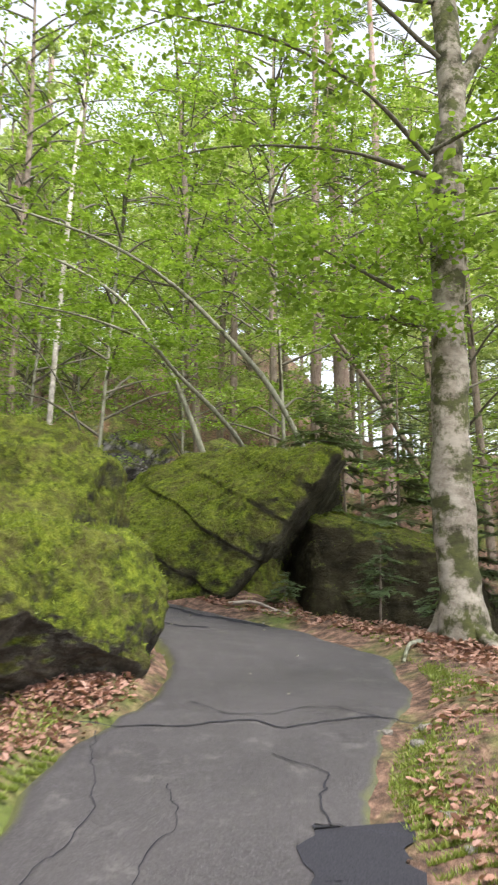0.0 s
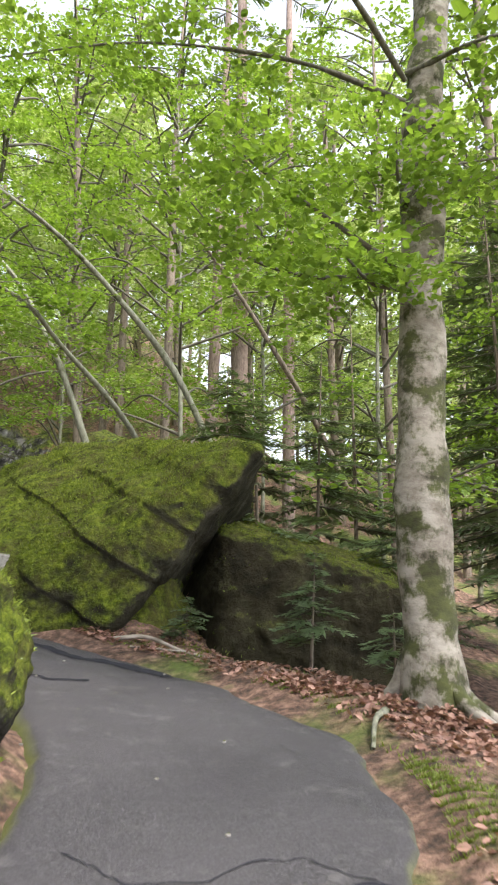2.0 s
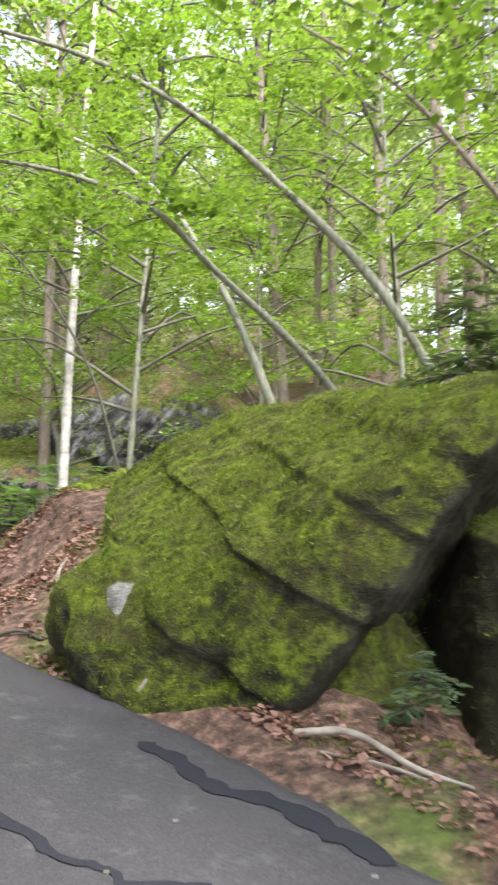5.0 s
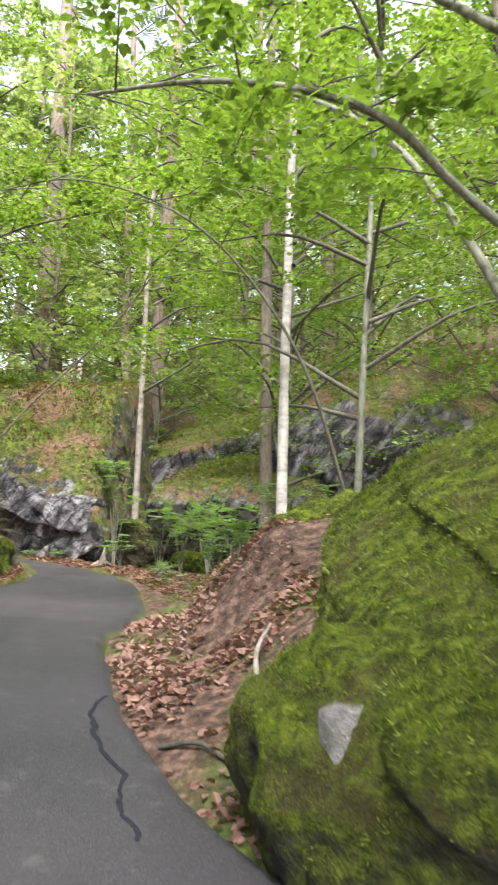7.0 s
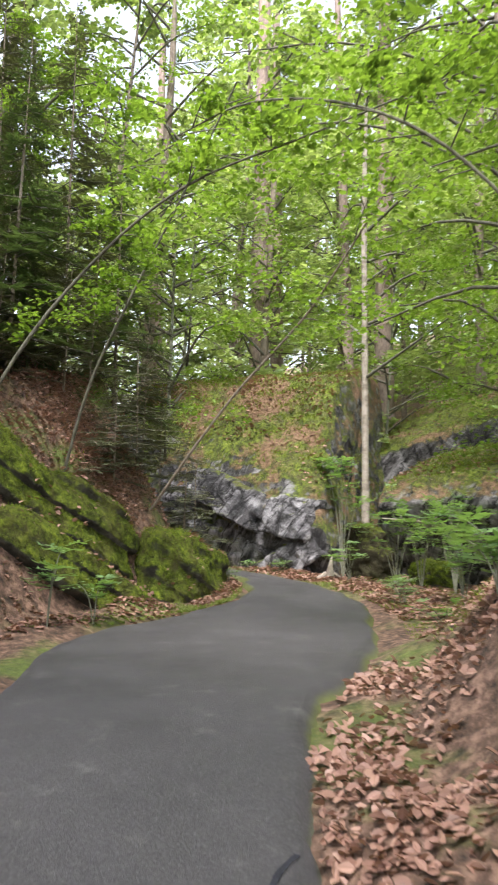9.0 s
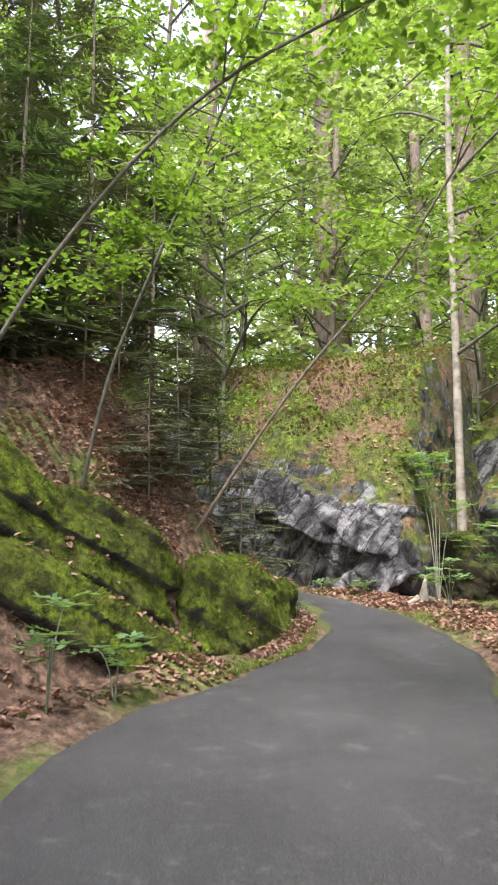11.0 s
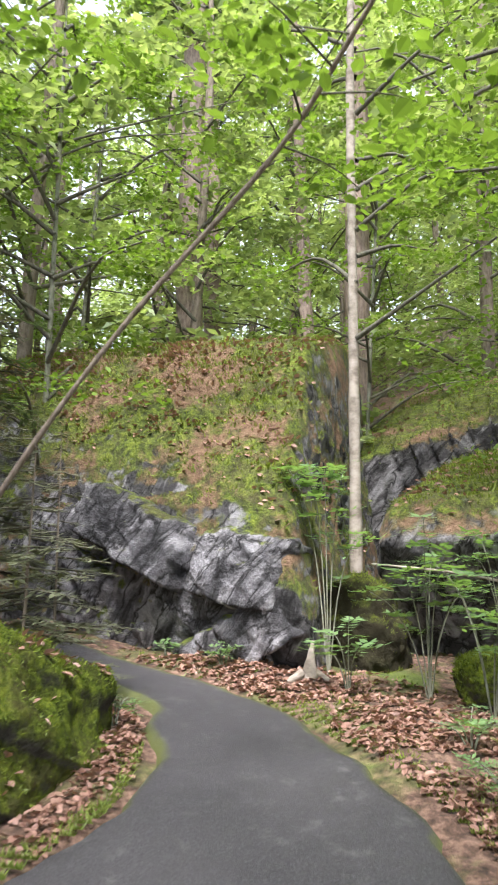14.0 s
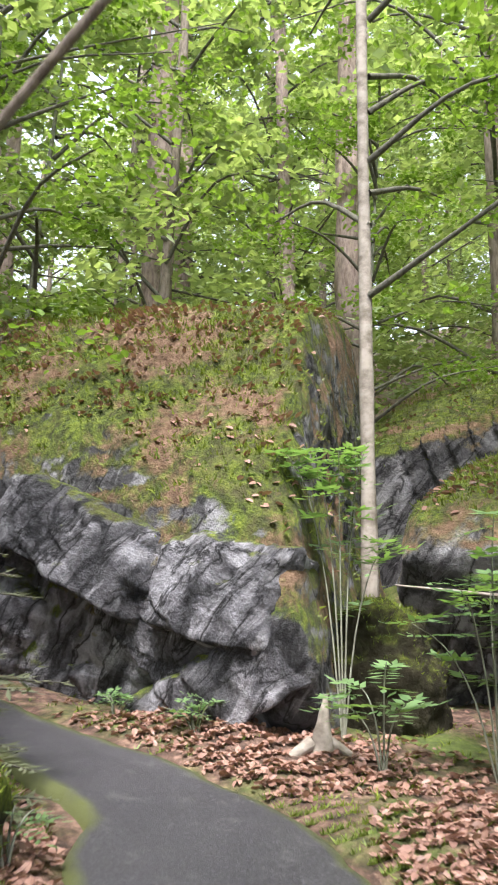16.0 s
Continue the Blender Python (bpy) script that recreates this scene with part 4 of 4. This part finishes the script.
# young spruces
for k, (x, y, h, rc, w) in enumerate([(1.45, 8.75, 1.15, 0.5, 8), (1.95, 8.0, 0.75, 0.5, 5), (1.5, 11.6, 2.8, 1.0, 13), (2.3, 11.9, 3.4, 1.1, 15), (3.1, 11.0, 2.8, 1.0, 13), (1.0, 11.2, 1.9, 0.95, 9),
                                      (4.4, 10.5, 6.5, 1.6, 22), (5.3, 12.5, 9, 1.9, 26), (3.4, 13.6, 5, 1.2, 18)]):
    z = {2: 2.1, 3: 2.0, 5: 2.9}.get(k)
    spruce("spruce_sapling" if h < 2 else "spruce_tree", on(x, y, -0.02) if z is None else (x, y, z), "small bright spruce sapling by the verge" if h < 2 else "young feathery spruce behind the boulders", h, h * (0.35 if h < 2 else 0.15), rc, w, 90 + k, 0.012 + 0.007 * h, 150 if h < 4 else 90, NEEDLE_YOUNG if h < 4 else NEEDLE)
for k, (x, y, h, rc) in enumerate([(-10.3, 13.6, 5, 1.3), (-11.2, 15.0, 6.5, 1.5), (-12.2, 13.2, 7, 1.6), (-9.9, 11.9, 4.5, 1.2), (-10.9, 12.6, 5.5, 1.5), (-11.6, 14.0, 6.5, 1.6), (-10.7, 15.6, 5.0, 1.4), (-13.5, 15.0, 8, 1.8), (-10.6, 10.6, 6, 1.5), (-12.4, 11.4, 8, 1.8)]):
    spruce("spruce_tree", on(x, y, -0.1), "thin shaded spruce with dry lower twigs on the bank", h, 0.4, rc, 26, 110 + k, 0.035, 75, NEEDLE_DRY if k % 2 else NEEDLE, 0.3, "bank spruces", 0.2)

# thin dry brush on the bank
for k, (x, y, h) in enumerate([(-9.4, 14.7, 1.6), (-9.7, 15.3, 2.2), (-9.9, 14.2, 2.4), (-9.5, 16.0, 1.8), (-10.1, 15.7, 2.8), (-10.2, 14.8, 2.6), (-9.8, 16.5, 2.2), (-10.3, 13.4, 2.6), (-10.4, 16.3, 3.0), (-9.9, 12.8, 2.2)]):
    spruce("dry_sapling", on(x, y, -0.05), "thin half-dry spruce sapling with bare grey twigs", h, 0.15, 0.75, 16, 180 + k, 0.016, 55, NEEDLE_DRY, 0.1, "bank brush", 0.25)

# forest of broadleaf trees, near layer and far layer
NEAR_KINDS = [broadleaf("beech_tree", on(*p), "young beech with layered light green foliage", h, 1.5, 2.7, 24, 5200, 0.085, 0.038, BARK_STEM, LEAF, 130 + k, ln)
              for k, (p, h, ln) in enumerate([((-3.2, 15.6), 8.5, (0.5, 0.3)), ((0.8, 15.5), 9.5, (-0.4, 0.2)), ((-13.5, 19.0), 9.0, (0.6, -0.4)), ((4.5, 15.5), 10, (0.2, 0.6))])]
# far crowns wear the leaf colour with haze mixed in
FAR_KINDS = [broadleaf("beech_tree", on(*p), "tall beech in the forest with airy foliage", h, 1.2, 3.6, 30, 6000, 0.19, 0.1, BARK_BROWN, LEAF_HAZED, 140 + k, ln, simple=True)
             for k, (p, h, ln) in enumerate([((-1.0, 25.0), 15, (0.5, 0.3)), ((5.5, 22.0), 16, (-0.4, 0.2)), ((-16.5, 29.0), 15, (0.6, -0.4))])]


CANOPY = [broadleaf("canopy_tree", on(*p), "tall beech whose crown closes over the path", h, 5.5, 4.6, 30, 6500, 0.1, 0.1, BARK_BROWN, LEAF, 150 + k, ln)
          for k, (p, h, ln) in enumerate([((-4.8, 4.6), 15, (0.8, 0.6)), ((6.8, 14.5), 16, (-0.6, 0.2))])]


def plant(kinds, spots, seed):
    g = np.random.default_rng(seed)
    for k, (x, y) in enumerate(spots):
        o = kinds[k % len(kinds)]
        s = g.uniform(0.85, 1.2)
        copy_thing(o, Matrix.Translation(on(x, y, -0.05)) @ Matrix.Rotation(g.uniform(0, 6.28), 4, "Z") @ Matrix.Scale(s, 4))


plant(NEAR_KINDS, [(-5.8, 19.3), (2.6, 17.5), (-1.6, 18.5), (-5.5, 24.0), (-11.5, 24.0), (-14.5, 16.5), (-13.0, 11.0), (-4.6, 6.2), (-6.0, 5.0), (5.0, 8.5), (6.5, 12.0), (-15.5, 21.0), (-9.0, 8.5), (-6.5, 21.5), (7.5, 18.0), (4.2, 3.5), (-4.2, 1.5), (3.5, -2.0), (-3.5, -3.0)], 5)
plant(CANOPY, [(-1.2, 20.0), (-9.4, 9.4), (3.8, 4.6), (-6.6, 20.6), (-13.6, 12.0), (5.5, 17.5), (-15.0, 18.0), (-0.5, 24.0), (-8.2, 25.5), (-3.8, -1.0), (0.6, 19.5)], 6)
_g = np.random.default_rng(8)
_spots = []
for _ in range(1600):
    _r, _t2 = _g.uniform(13, 48), _g.uniform(-1.5, 1.1)
    _x, _y = -4 + _r * math.sin(_t2), 13 + _r * math.cos(_t2)
    if all(math.hypot(_x - a, _y - b) > 2.6 for a, b in _spots):
        _spots.append((_x, _y))
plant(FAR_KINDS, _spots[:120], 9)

# boughs over the path
leaning("beech_tree", [(0.6, 13.0, 2.9), (-0.2, 12.3, 4.2), (-1.1, 11.4, 5.0), (-1.5, 10.8, 5.3), (-2.3, 10.6, 5.6), (-3.4, 10.7, 5.9)], 0.045, 0.012, "slim beech arching over the path", 1300, 160, 0.075, 0.45)
leaning("beech_tree", [(-9.0, 12.2, 3.4), (-8.4, 12.5, 4.9), (-7.6, 12.9, 6.0), (-6.6, 13.3, 6.7), (-5.4, 13.8, 7.0), (-4.0, 14.2, 7.2)], 0.022, 0.007, "slim beech reaching over the path from the bank", 1500, 161, 0.075, 0.35, BARK_TWIG)
leaning("beech_tree", [(-3.0, 14.8, 3.6), (-3.3, 14.3, 5.0), (-3.9, 13.8, 6.1), (-4.6, 13.4, 6.7), (-5.6, 13.2, 7.1), (-6.6, 13.2, 7.2)], 0.022, 0.007, "slim beech arching over from the mossy bank", 1500, 162, 0.075, 0.35, BARK_TWIG)

# ---- low plants ----
def compound(base, way, length, pairs, size, g):
    """Leaflets of one feathered leaf."""
    way = way / np.linalg.norm(way)
    side = np.cross(way, [0, 0, 1.0])
    side /= np.linalg.norm(side) + 1e-9
    up = np.cross(side, way)
    v = []
    for k in range(pairs + 1):
        u = (k + 0.6) / (pairs + 0.6)
        c = base + way * length * u - np.array([0, 0, 0.25 * length * u * u])
        for s in ((-1, 1) if k < pairs else (0,)):
            dr = side * s + way * (0.45 if s else 1.0) + up * g.normal(0, 0.12)
            dr /= np.linalg.norm(dr)
            w = np.cross(dr, up) * size * 0.19
            ln = size * g.uniform(0.8, 1.15)
            v += [c, c + dr * ln * 0.45 + w, c + dr * ln, c + dr * ln * 0.45 - w]
    return np.array(v)


def shrub(name, at, label, height, stems, leaves, size, seed, reach=0.5):
    g = np.random.default_rng(seed)
    ob = thing(name, at, label, "shrub", "green undergrowth")
    lv = []
    for k in range(stems):
        a = g.uniform(0, 6.28)
        r = reach * g.uniform(0.3, 1.0)
        top = np.array([math.cos(a) * r, math.sin(a) * r, height * g.uniform(0.6, 1.05)])
        line = smooth_line([(0, 0, -0.08), top * [0.25, 0.25, 0.5], top * [0.6, 0.6, 0.85], top], 10)
        part("stem", mesh_of("stem", *tube(line, [0.008, 0.003], 5), BARK_STEM), ob)
        for j in range(leaves):
            s = line[g.integers(4, 10)]
            b = g.uniform(0, 6.28)
            lv.append(compound(s, np.array([math.cos(b), math.sin(b), g.uniform(-0.1, 0.5)]), size * g.uniform(1.6, 2.6), 4, size, g))
    v = np.vstack(lv)
    part("foliage", mesh_of("foliage", v, np.arange(len(v)).reshape(-1, 4), LEAF_ROWAN, False), ob, "feathered pale green leaves")
    return ob


for k, (x, y, h, st, lv, rc) in enumerate([(-8.1, 19.2, 1.5, 7, 10, 0.7), (-7.3, 18.6, 1.3, 6, 10, 0.7), (-6.6, 18.3, 1.2, 7, 9, 0.6), (-6.0, 17.4, 1.0, 6, 9, 0.5), (-9.2, 19.3, 2.3, 5, 14, 0.45), (-7.8, 20.3, 1.6, 6, 10, 0.7),
                                           (-8.55, 18.6, 0.6, 4, 5, 0.25), (-7.9, 12.9, 0.75, 3, 6, 0.25), (-8.0, 13.5, 0.55, 3, 5, 0.2), (-5.2, 16.6, 0.9, 6, 8, 0.5), (-9.0, 16.4, 0.3, 3, 4, 0.15), (-10.6, 18.5, 0.2, 4, 4, 0.2), (-9.8, 18.45, 0.2, 5, 4, 0.25),
                                           (-3.4, 13.0, 0.5, 5, 6, 0.3), (-7.1, 17.7, 0.25, 6, 5, 0.3), (-6.6, 17.0, 0.25, 6, 5, 0.3), (-5.0, 15.2, 0.35, 6, 6, 0.4), (-4.7, 17.6, 1.5, 8, 12, 0.8), (-3.2, 16.9, 1.1, 7, 10, 0.7)]):
    shrub("rowan_shrub" if h > 0.4 else "herb", on(x, y), "rowan sapling with feathered pale green leaves" if h > 0.4 else "low leafy herb on the leafy verge", h, st, lv, 0.105 if h > 0.4 else 0.06, 200 + k, rc)

spruce("spruce_seedling", (0.45, 9.75, 1.48), "tiny spruce seedling before the cave", 0.42, 0.08, 0.36, 5, 231, 0.008, 160)


def stump():
    at = on(-9.05, 18.75)
    ob = thing("stump", at, "small broken grey stump among leaves", "stump")
    g = np.random.default_rng(3)
    v, f = tube(smooth_line([(0, 0, -0.1), (0.01, 0, 0.15), (0.03, 0.02, 0.36)], 12), [0.13, 0.09, 0.04], 12, 0.5, 6)
    part("wood", mesh_of("wood", v, f, BARK_SLIM), ob)
    for k, a in enumerate((0.4, 2.2, 4.1)):
        h = np.array([math.cos(a), math.sin(a), 0])
        part("root", mesh_of("root", *limb_chunks([h * 0.06 + [0, 0, 0.08], h * 0.2, h * 0.34 - [0, 0, 0.08]], 0.04, 0.015, 6, 8, 0.3, k), BARK_SLIM), ob)


stump()


def lying(name, pts, r0, r1, label, bark, seed, category="branch"):
    """A stick or root on the ground, along plan points."""
    q = [on(x, y, r0 * 0.6 + dz) for x, y, dz in pts]
    ob = tagged(new(name, mesh_of(name, *limb_chunks(np.array(q), r0, r1, 7, 22, 0.3, seed), bark)), label, category, "dead wood")
    return ob


lying("root", [(-0.25, 9.35, 0.02), (0.05, 9.3, 0.07), (0.35, 9.05, 0.05), (0.6, 8.95, 0.0)], 0.02, 0.01, "bare grey root on the verge before the cave", BARK_SLIM, 1, "root")
lying("root", [(-0.1, 9.2, 0.0), (0.2, 9.05, 0.05), (0.42, 8.8, 0.0)], 0.014, 0.007, "twisted pale root beside the path", BARK_SLIM, 2, "root")
lying("root", [(1.5, 6.95, 0.0), (1.35, 6.7, 0.04), (1.25, 6.45, 0.0)], 0.028, 0.012, "short mossy root at the path's edge", BARK_STEM, 3, "root")
lying("fallen_branch", [(-2.1, 10.75, 0.08), (-2.3, 11.1, 0.14), (-2.35, 11.4, 0.12)], 0.018, 0.01, "pale broken stick on brown leaves", BARK_SLIM, 4)
lying("fallen_branch", [(-1.4, 9.75, 0.0), (-1.2, 9.7, 0.1), (-1.05, 9.72, 0.3)], 0.016, 0.008, "bare curved stick leaning on moss", BARK_SLIM, 5)
lying("fallen_branch", [(-2.6, 10.6, 0.0), (-2.35, 10.55, 0.02), (-2.15, 10.5, 0.0)], 0.016, 0.01, "dark broken stick at the path's edge", BARK_TWIG, 6)
lying("fallen_branch", [(-7.2, 20.4, 0.9), (-8.2, 20.3, 1.0), (-9.2, 20.2, 1.05)], 0.018, 0.008, "long bare dead stick before the ledge", BARK_SLIM, 7)


# ---- loose cover ----
def scatter(n, seed, chance):
    g = np.random.default_rng(seed)
    out = []
    while sum(map(len, out)) < n:
        k = g.integers(0, len(CENTRE), 4000)
        off = g.uniform(-5, 5, 4000)
        off = np.where(g.random(4000) < 0.08, -np.sign(off) * g.random(4000) * 1.9, off)
        step = np.gradient(CENTRE, axis=0)[k]
        step /= np.linalg.norm(step, axis=1)[:, None]
        p = CENTRE[k] + np.stack([step[:, 1], -step[:, 0]], 1) * (off + np.sign(off) * HALF[k])[:, None]
        d, side, along = beside(p[:, 0], p[:, 1])
        keep = g.random(4000) < chance(p[:, 0], p[:, 1], d, side, along)
        out.append(p[keep])
    p = np.vstack(out)[:n]
    return p, land(p[:, 0], p[:, 1])


def litter_chance(x, y, d, side, along):
    clump = np.clip(fbm(np.stack([x, y, 0 * x], 1), 0.6, 3, 31) * 1.3 + 0.55, 0, 1)
    w = np.zeros(len(x))
    w = np.where((side > 0) & (d > 0.12), 0.25 * np.exp(-d / 2), w)
    w = w + np.where(side > 0, 3.0 * np.exp(-((x - 1.75) / 0.6) ** 2 - ((y - 7.5) / 0.8) ** 2), 0)
    w = w + np.where((side > 0) & (d > 0.02) & (along > 8.6) & (along < 14.5), 0.6 * np.exp(-((d - 0.4) / 0.55) ** 2), 0)
    w = w + np.where((side > 0) & (d > 0.12) & (along > 15), 0.9 * np.exp(-((d - 0.7) / 0.8) ** 2), 0)
    w = w + np.where((side < 0) & (d > 0.05) & (along > 10), 0.9 * np.exp(-((d - 0.3) / 0.4) ** 2) + 0.9 * np.exp(-((d - 1.8) / 1.0) ** 2), 0)
    w = w + np.where((side < 0) & (d > 0.1) & (along < 5.6), 0.8 * np.exp(-((d - 0.6) / 0.5) ** 2), 0)
    return np.where(d < -0.03, 0.004, w * clump)


_p, _z = scatter(60000, 61, litter_chance)
_z = np.maximum(_z, np.where(beside(_p[:, 0], _p[:, 1])[0] < 0, path_z(_p[:, 0], _p[:, 1]) + 0.015, -9))
_v, _f = leaf_quads(np.c_[_p, _z + 0.018], 0.053, 62, 0.45, 0.6, 0.0)
tagged(new("fallen_leaves", mesh_of("fallen_leaves", _v, _f, LITTER, False)), "scattered dry reddish-brown beech leaves on the ground", "leaves", kind="stuff")


def blades(p, z, length, seed, width=0.12, lean=0.5):
    g = np.random.default_rng(seed)
    n = len(p)
    at = np.c_[p, z - 0.01]
    s = (length * g.uniform(0.4, 1.4, n))[:, None]
    a = g.uniform(0, 6.28, n)
    side = np.stack([np.cos(a), np.sin(a), 0 * a], 1) * s * width
    tip = at + np.stack([g.normal(0, lean, n), g.normal(0, lean, n), np.ones(n)], 1) * s
    return np.stack([at - side, at + side, tip], 1).reshape(-1, 3), np.arange(n * 3).reshape(-1, 3)


def verge_chance(x, y, d, side, along):
    clump = np.clip(fbm(np.stack([x, y, 0 * x], 1), 0.45, 3, 41) * 1.5 + 0.5, 0, 1)
    w = np.where(d > -0.04, np.exp(-np.clip(d, 0, 9) / 0.22), 0) * clump
    w = np.where((side > 0) & (along > 9.3) & (along < 13), 0.6 * w, w)
    w = w + np.where((side > 0) & (d > 0) & (along < 6.5), 0.5 * np.exp(-d / 0.7) * clump, 0)
    return w


_p, _z = scatter(42000, 71, verge_chance)
tagged(new("verge_grass", mesh_of("verge_grass", *blades(_p, np.maximum(_z, path_z(_p[:, 0], _p[:, 1]) - 0.01), 0.032, 72, 0.16, 0.6), GRASS, False)), "low yellow-green moss and grass along the path", "grass", kind="stuff")


def bank_chance(x, y, d, side, along):
    clump = np.clip(fbm(np.stack([x, y, 0 * x], 1), 0.7, 3, 51) * 1.6 + 0.25, 0, 1)
    w = np.where((side > 0) & (d > 0.25) & (along > 8.6), 1.8, 0) + np.where((side > 0) & (d > 0.3) & (along < 6), 0.9, 0) + np.where((side < 0) & (d > 0.4), 0.35, 0)
    w = np.where((side > 0) & (along > 9.3) & (along < 14) & (d < 0.5), 0.35, w)
    return w * clump * np.exp(-d / 2.5)


_p, _z = scatter(34000, 81, bank_chance)
tagged(new("bank_moss", mesh_of("bank_moss", *blades(_p, _z, 0.038, 82, 0.16, 0.8), MOSS_TUFT, False)), "tufts of green moss over the banks", "moss", kind="stuff")


# ---- marks on the asphalt ----
def strip(name, pts, width, label, seed, mat=TAR, lift=0.016):
    line = smooth_line(np.array(pts, float), max(24, 9 * len(pts)))
    line += np.stack([fbm(np.c_[line, 0 * line[:, 0]], 0.16, 3, seed), fbm(np.c_[line, 0 * line[:, 0]], 0.16, 3, seed + 9)], 1) * 0.05
    d = np.gradient(line, axis=0)
    d /= np.linalg.norm(d, axis=1)[:, None]
    w = (0.45 if name == "crack" else 1.0) * width * (0.55 + 0.6 * np.abs(fbm(np.c_[line, 0 * line[:, 0]], 0.12, 3, seed + 3)))[:, None]
    nrm = np.stack([-d[:, 1], d[:, 0]], 1)
    rows = np.stack([line - nrm * w, line, line + nrm * w], 1)
    z = path_z(rows[..., 0], rows[..., 1]) + 0.012 * fbm(np.c_[rows.reshape(-1, 2), np.zeros(rows[..., 0].size)], 0.9, 3, 5).reshape(rows.shape[:2]) + lift
    n = len(line)
    i = (np.arange(n - 1)[:, None] * 3 + np.arange(2)[None]).reshape(-1, 1)
    me = mesh_of(name, np.c_[rows.reshape(-1, 2), z.ravel()], np.hstack([i, i + 1, i + 4, i + 3]), mat)
    return tagged(new(name, me), label, "path", kind="structure")


strip("crack", [(-0.95, 4.75), (-0.5, 4.8), (-0.1, 4.95), (0.3, 4.85), (0.7, 5.0), (1.0, 4.9)], 0.022, "jagged dark crack across the asphalt", 1)
strip("crack", [(-0.4, 5.3), (-0.1, 5.1), (0.2, 5.15), (0.55, 5.25), (0.8, 5.05)], 0.011, "thin dark crack in the asphalt", 2)
strip("crack", [(-0.9, 4.6), (-0.75, 4.1), (-0.7, 3.5), (-0.8, 3.0)], 0.008, "thin lengthwise crack in the asphalt", 3)
strip("crack", [(-0.35, 4.0), (-0.3, 3.5), (-0.4, 3.0), (-0.35, 2.5)], 0.007, "thin lengthwise crack in the asphalt", 4)
strip("crack", [(0.1, 4.4), (0.35, 4.1), (0.3, 3.7), (0.45, 3.4)], 0.012, "crumbling crack at the asphalt's edge", 5)
strip("tar_patch", [(0.36, 2.2), (0.38, 2.7), (0.42, 3.1), (0.48, 3.5)], 0.3, "fresh dark tar patch at the path's edge", 6)
strip("tar_patch", [(0.15, 8.25), (-0.25, 8.65), (-0.6, 8.8), (-1.0, 9.15)], 0.07, "dark tar seam along the path's edge", 7)
strip("tar_patch", [(-0.4, 7.9), (-0.9, 7.95), (-1.5, 8.3)], 0.03, "dark tar seam across the path", 8)
strip("crack", [(-2.2, 9.75), (-2.5, 10.1), (-2.95, 10.5), (-3.2, 10.95)], 0.03, "crumbled dark break along the asphalt's edge", 9)

_gs = np.random.default_rng(12)
for _k in range(40):
    _x, _y = (_gs.uniform(0.75, 1.7), _gs.uniform(2.6, 4.9)) if _k < 26 else (_gs.uniform(-0.9, 0.6), _gs.uniform(4, 8.5))
    _s = _gs.uniform(0.012, 0.035) if _k < 26 else 0.009
    _me = boulder_mesh("stone", (_s * 1.3, _s, _s * 0.75), STONE, 300 + _k, detail=2, lumps=0.0)
    _o = tagged(new("stone", _me), "small pale grey stone on the verge", "stone", "verge stones")
    _o.location = on(_x, _y, _s * 0.3 if _k < 26 else 0.085)

# deep leaf drift below the mossy bank
_gl = np.random.default_rng(91)
_q = np.c_[_gl.uniform(-4.6, -0.9, 26000), _gl.uniform(9.7, 13.6, 26000)]
_d, _s, _ = beside(_q[:, 0], _q[:, 1])
_q = _q[(_d > 0.04) & (_d < 1.3) & (_s > 0) & (_gl.random(26000) < np.clip(0.35 + 0.7 * fbm(np.c_[_q, 0 * _d], 0.5, 3, 93), 0, 0.8))]
_v, _f = leaf_quads(np.c_[_q, land(_q[:, 0], _q[:, 1]) + 0.02], 0.06, 92, 0.6, 0.6, 0.0)
tagged(new("fallen_leaves", mesh_of("fallen_leaves", _v, _f, LITTER, False)), "drift of dry reddish-brown leaves below the bank", "leaves", kind="stuff")
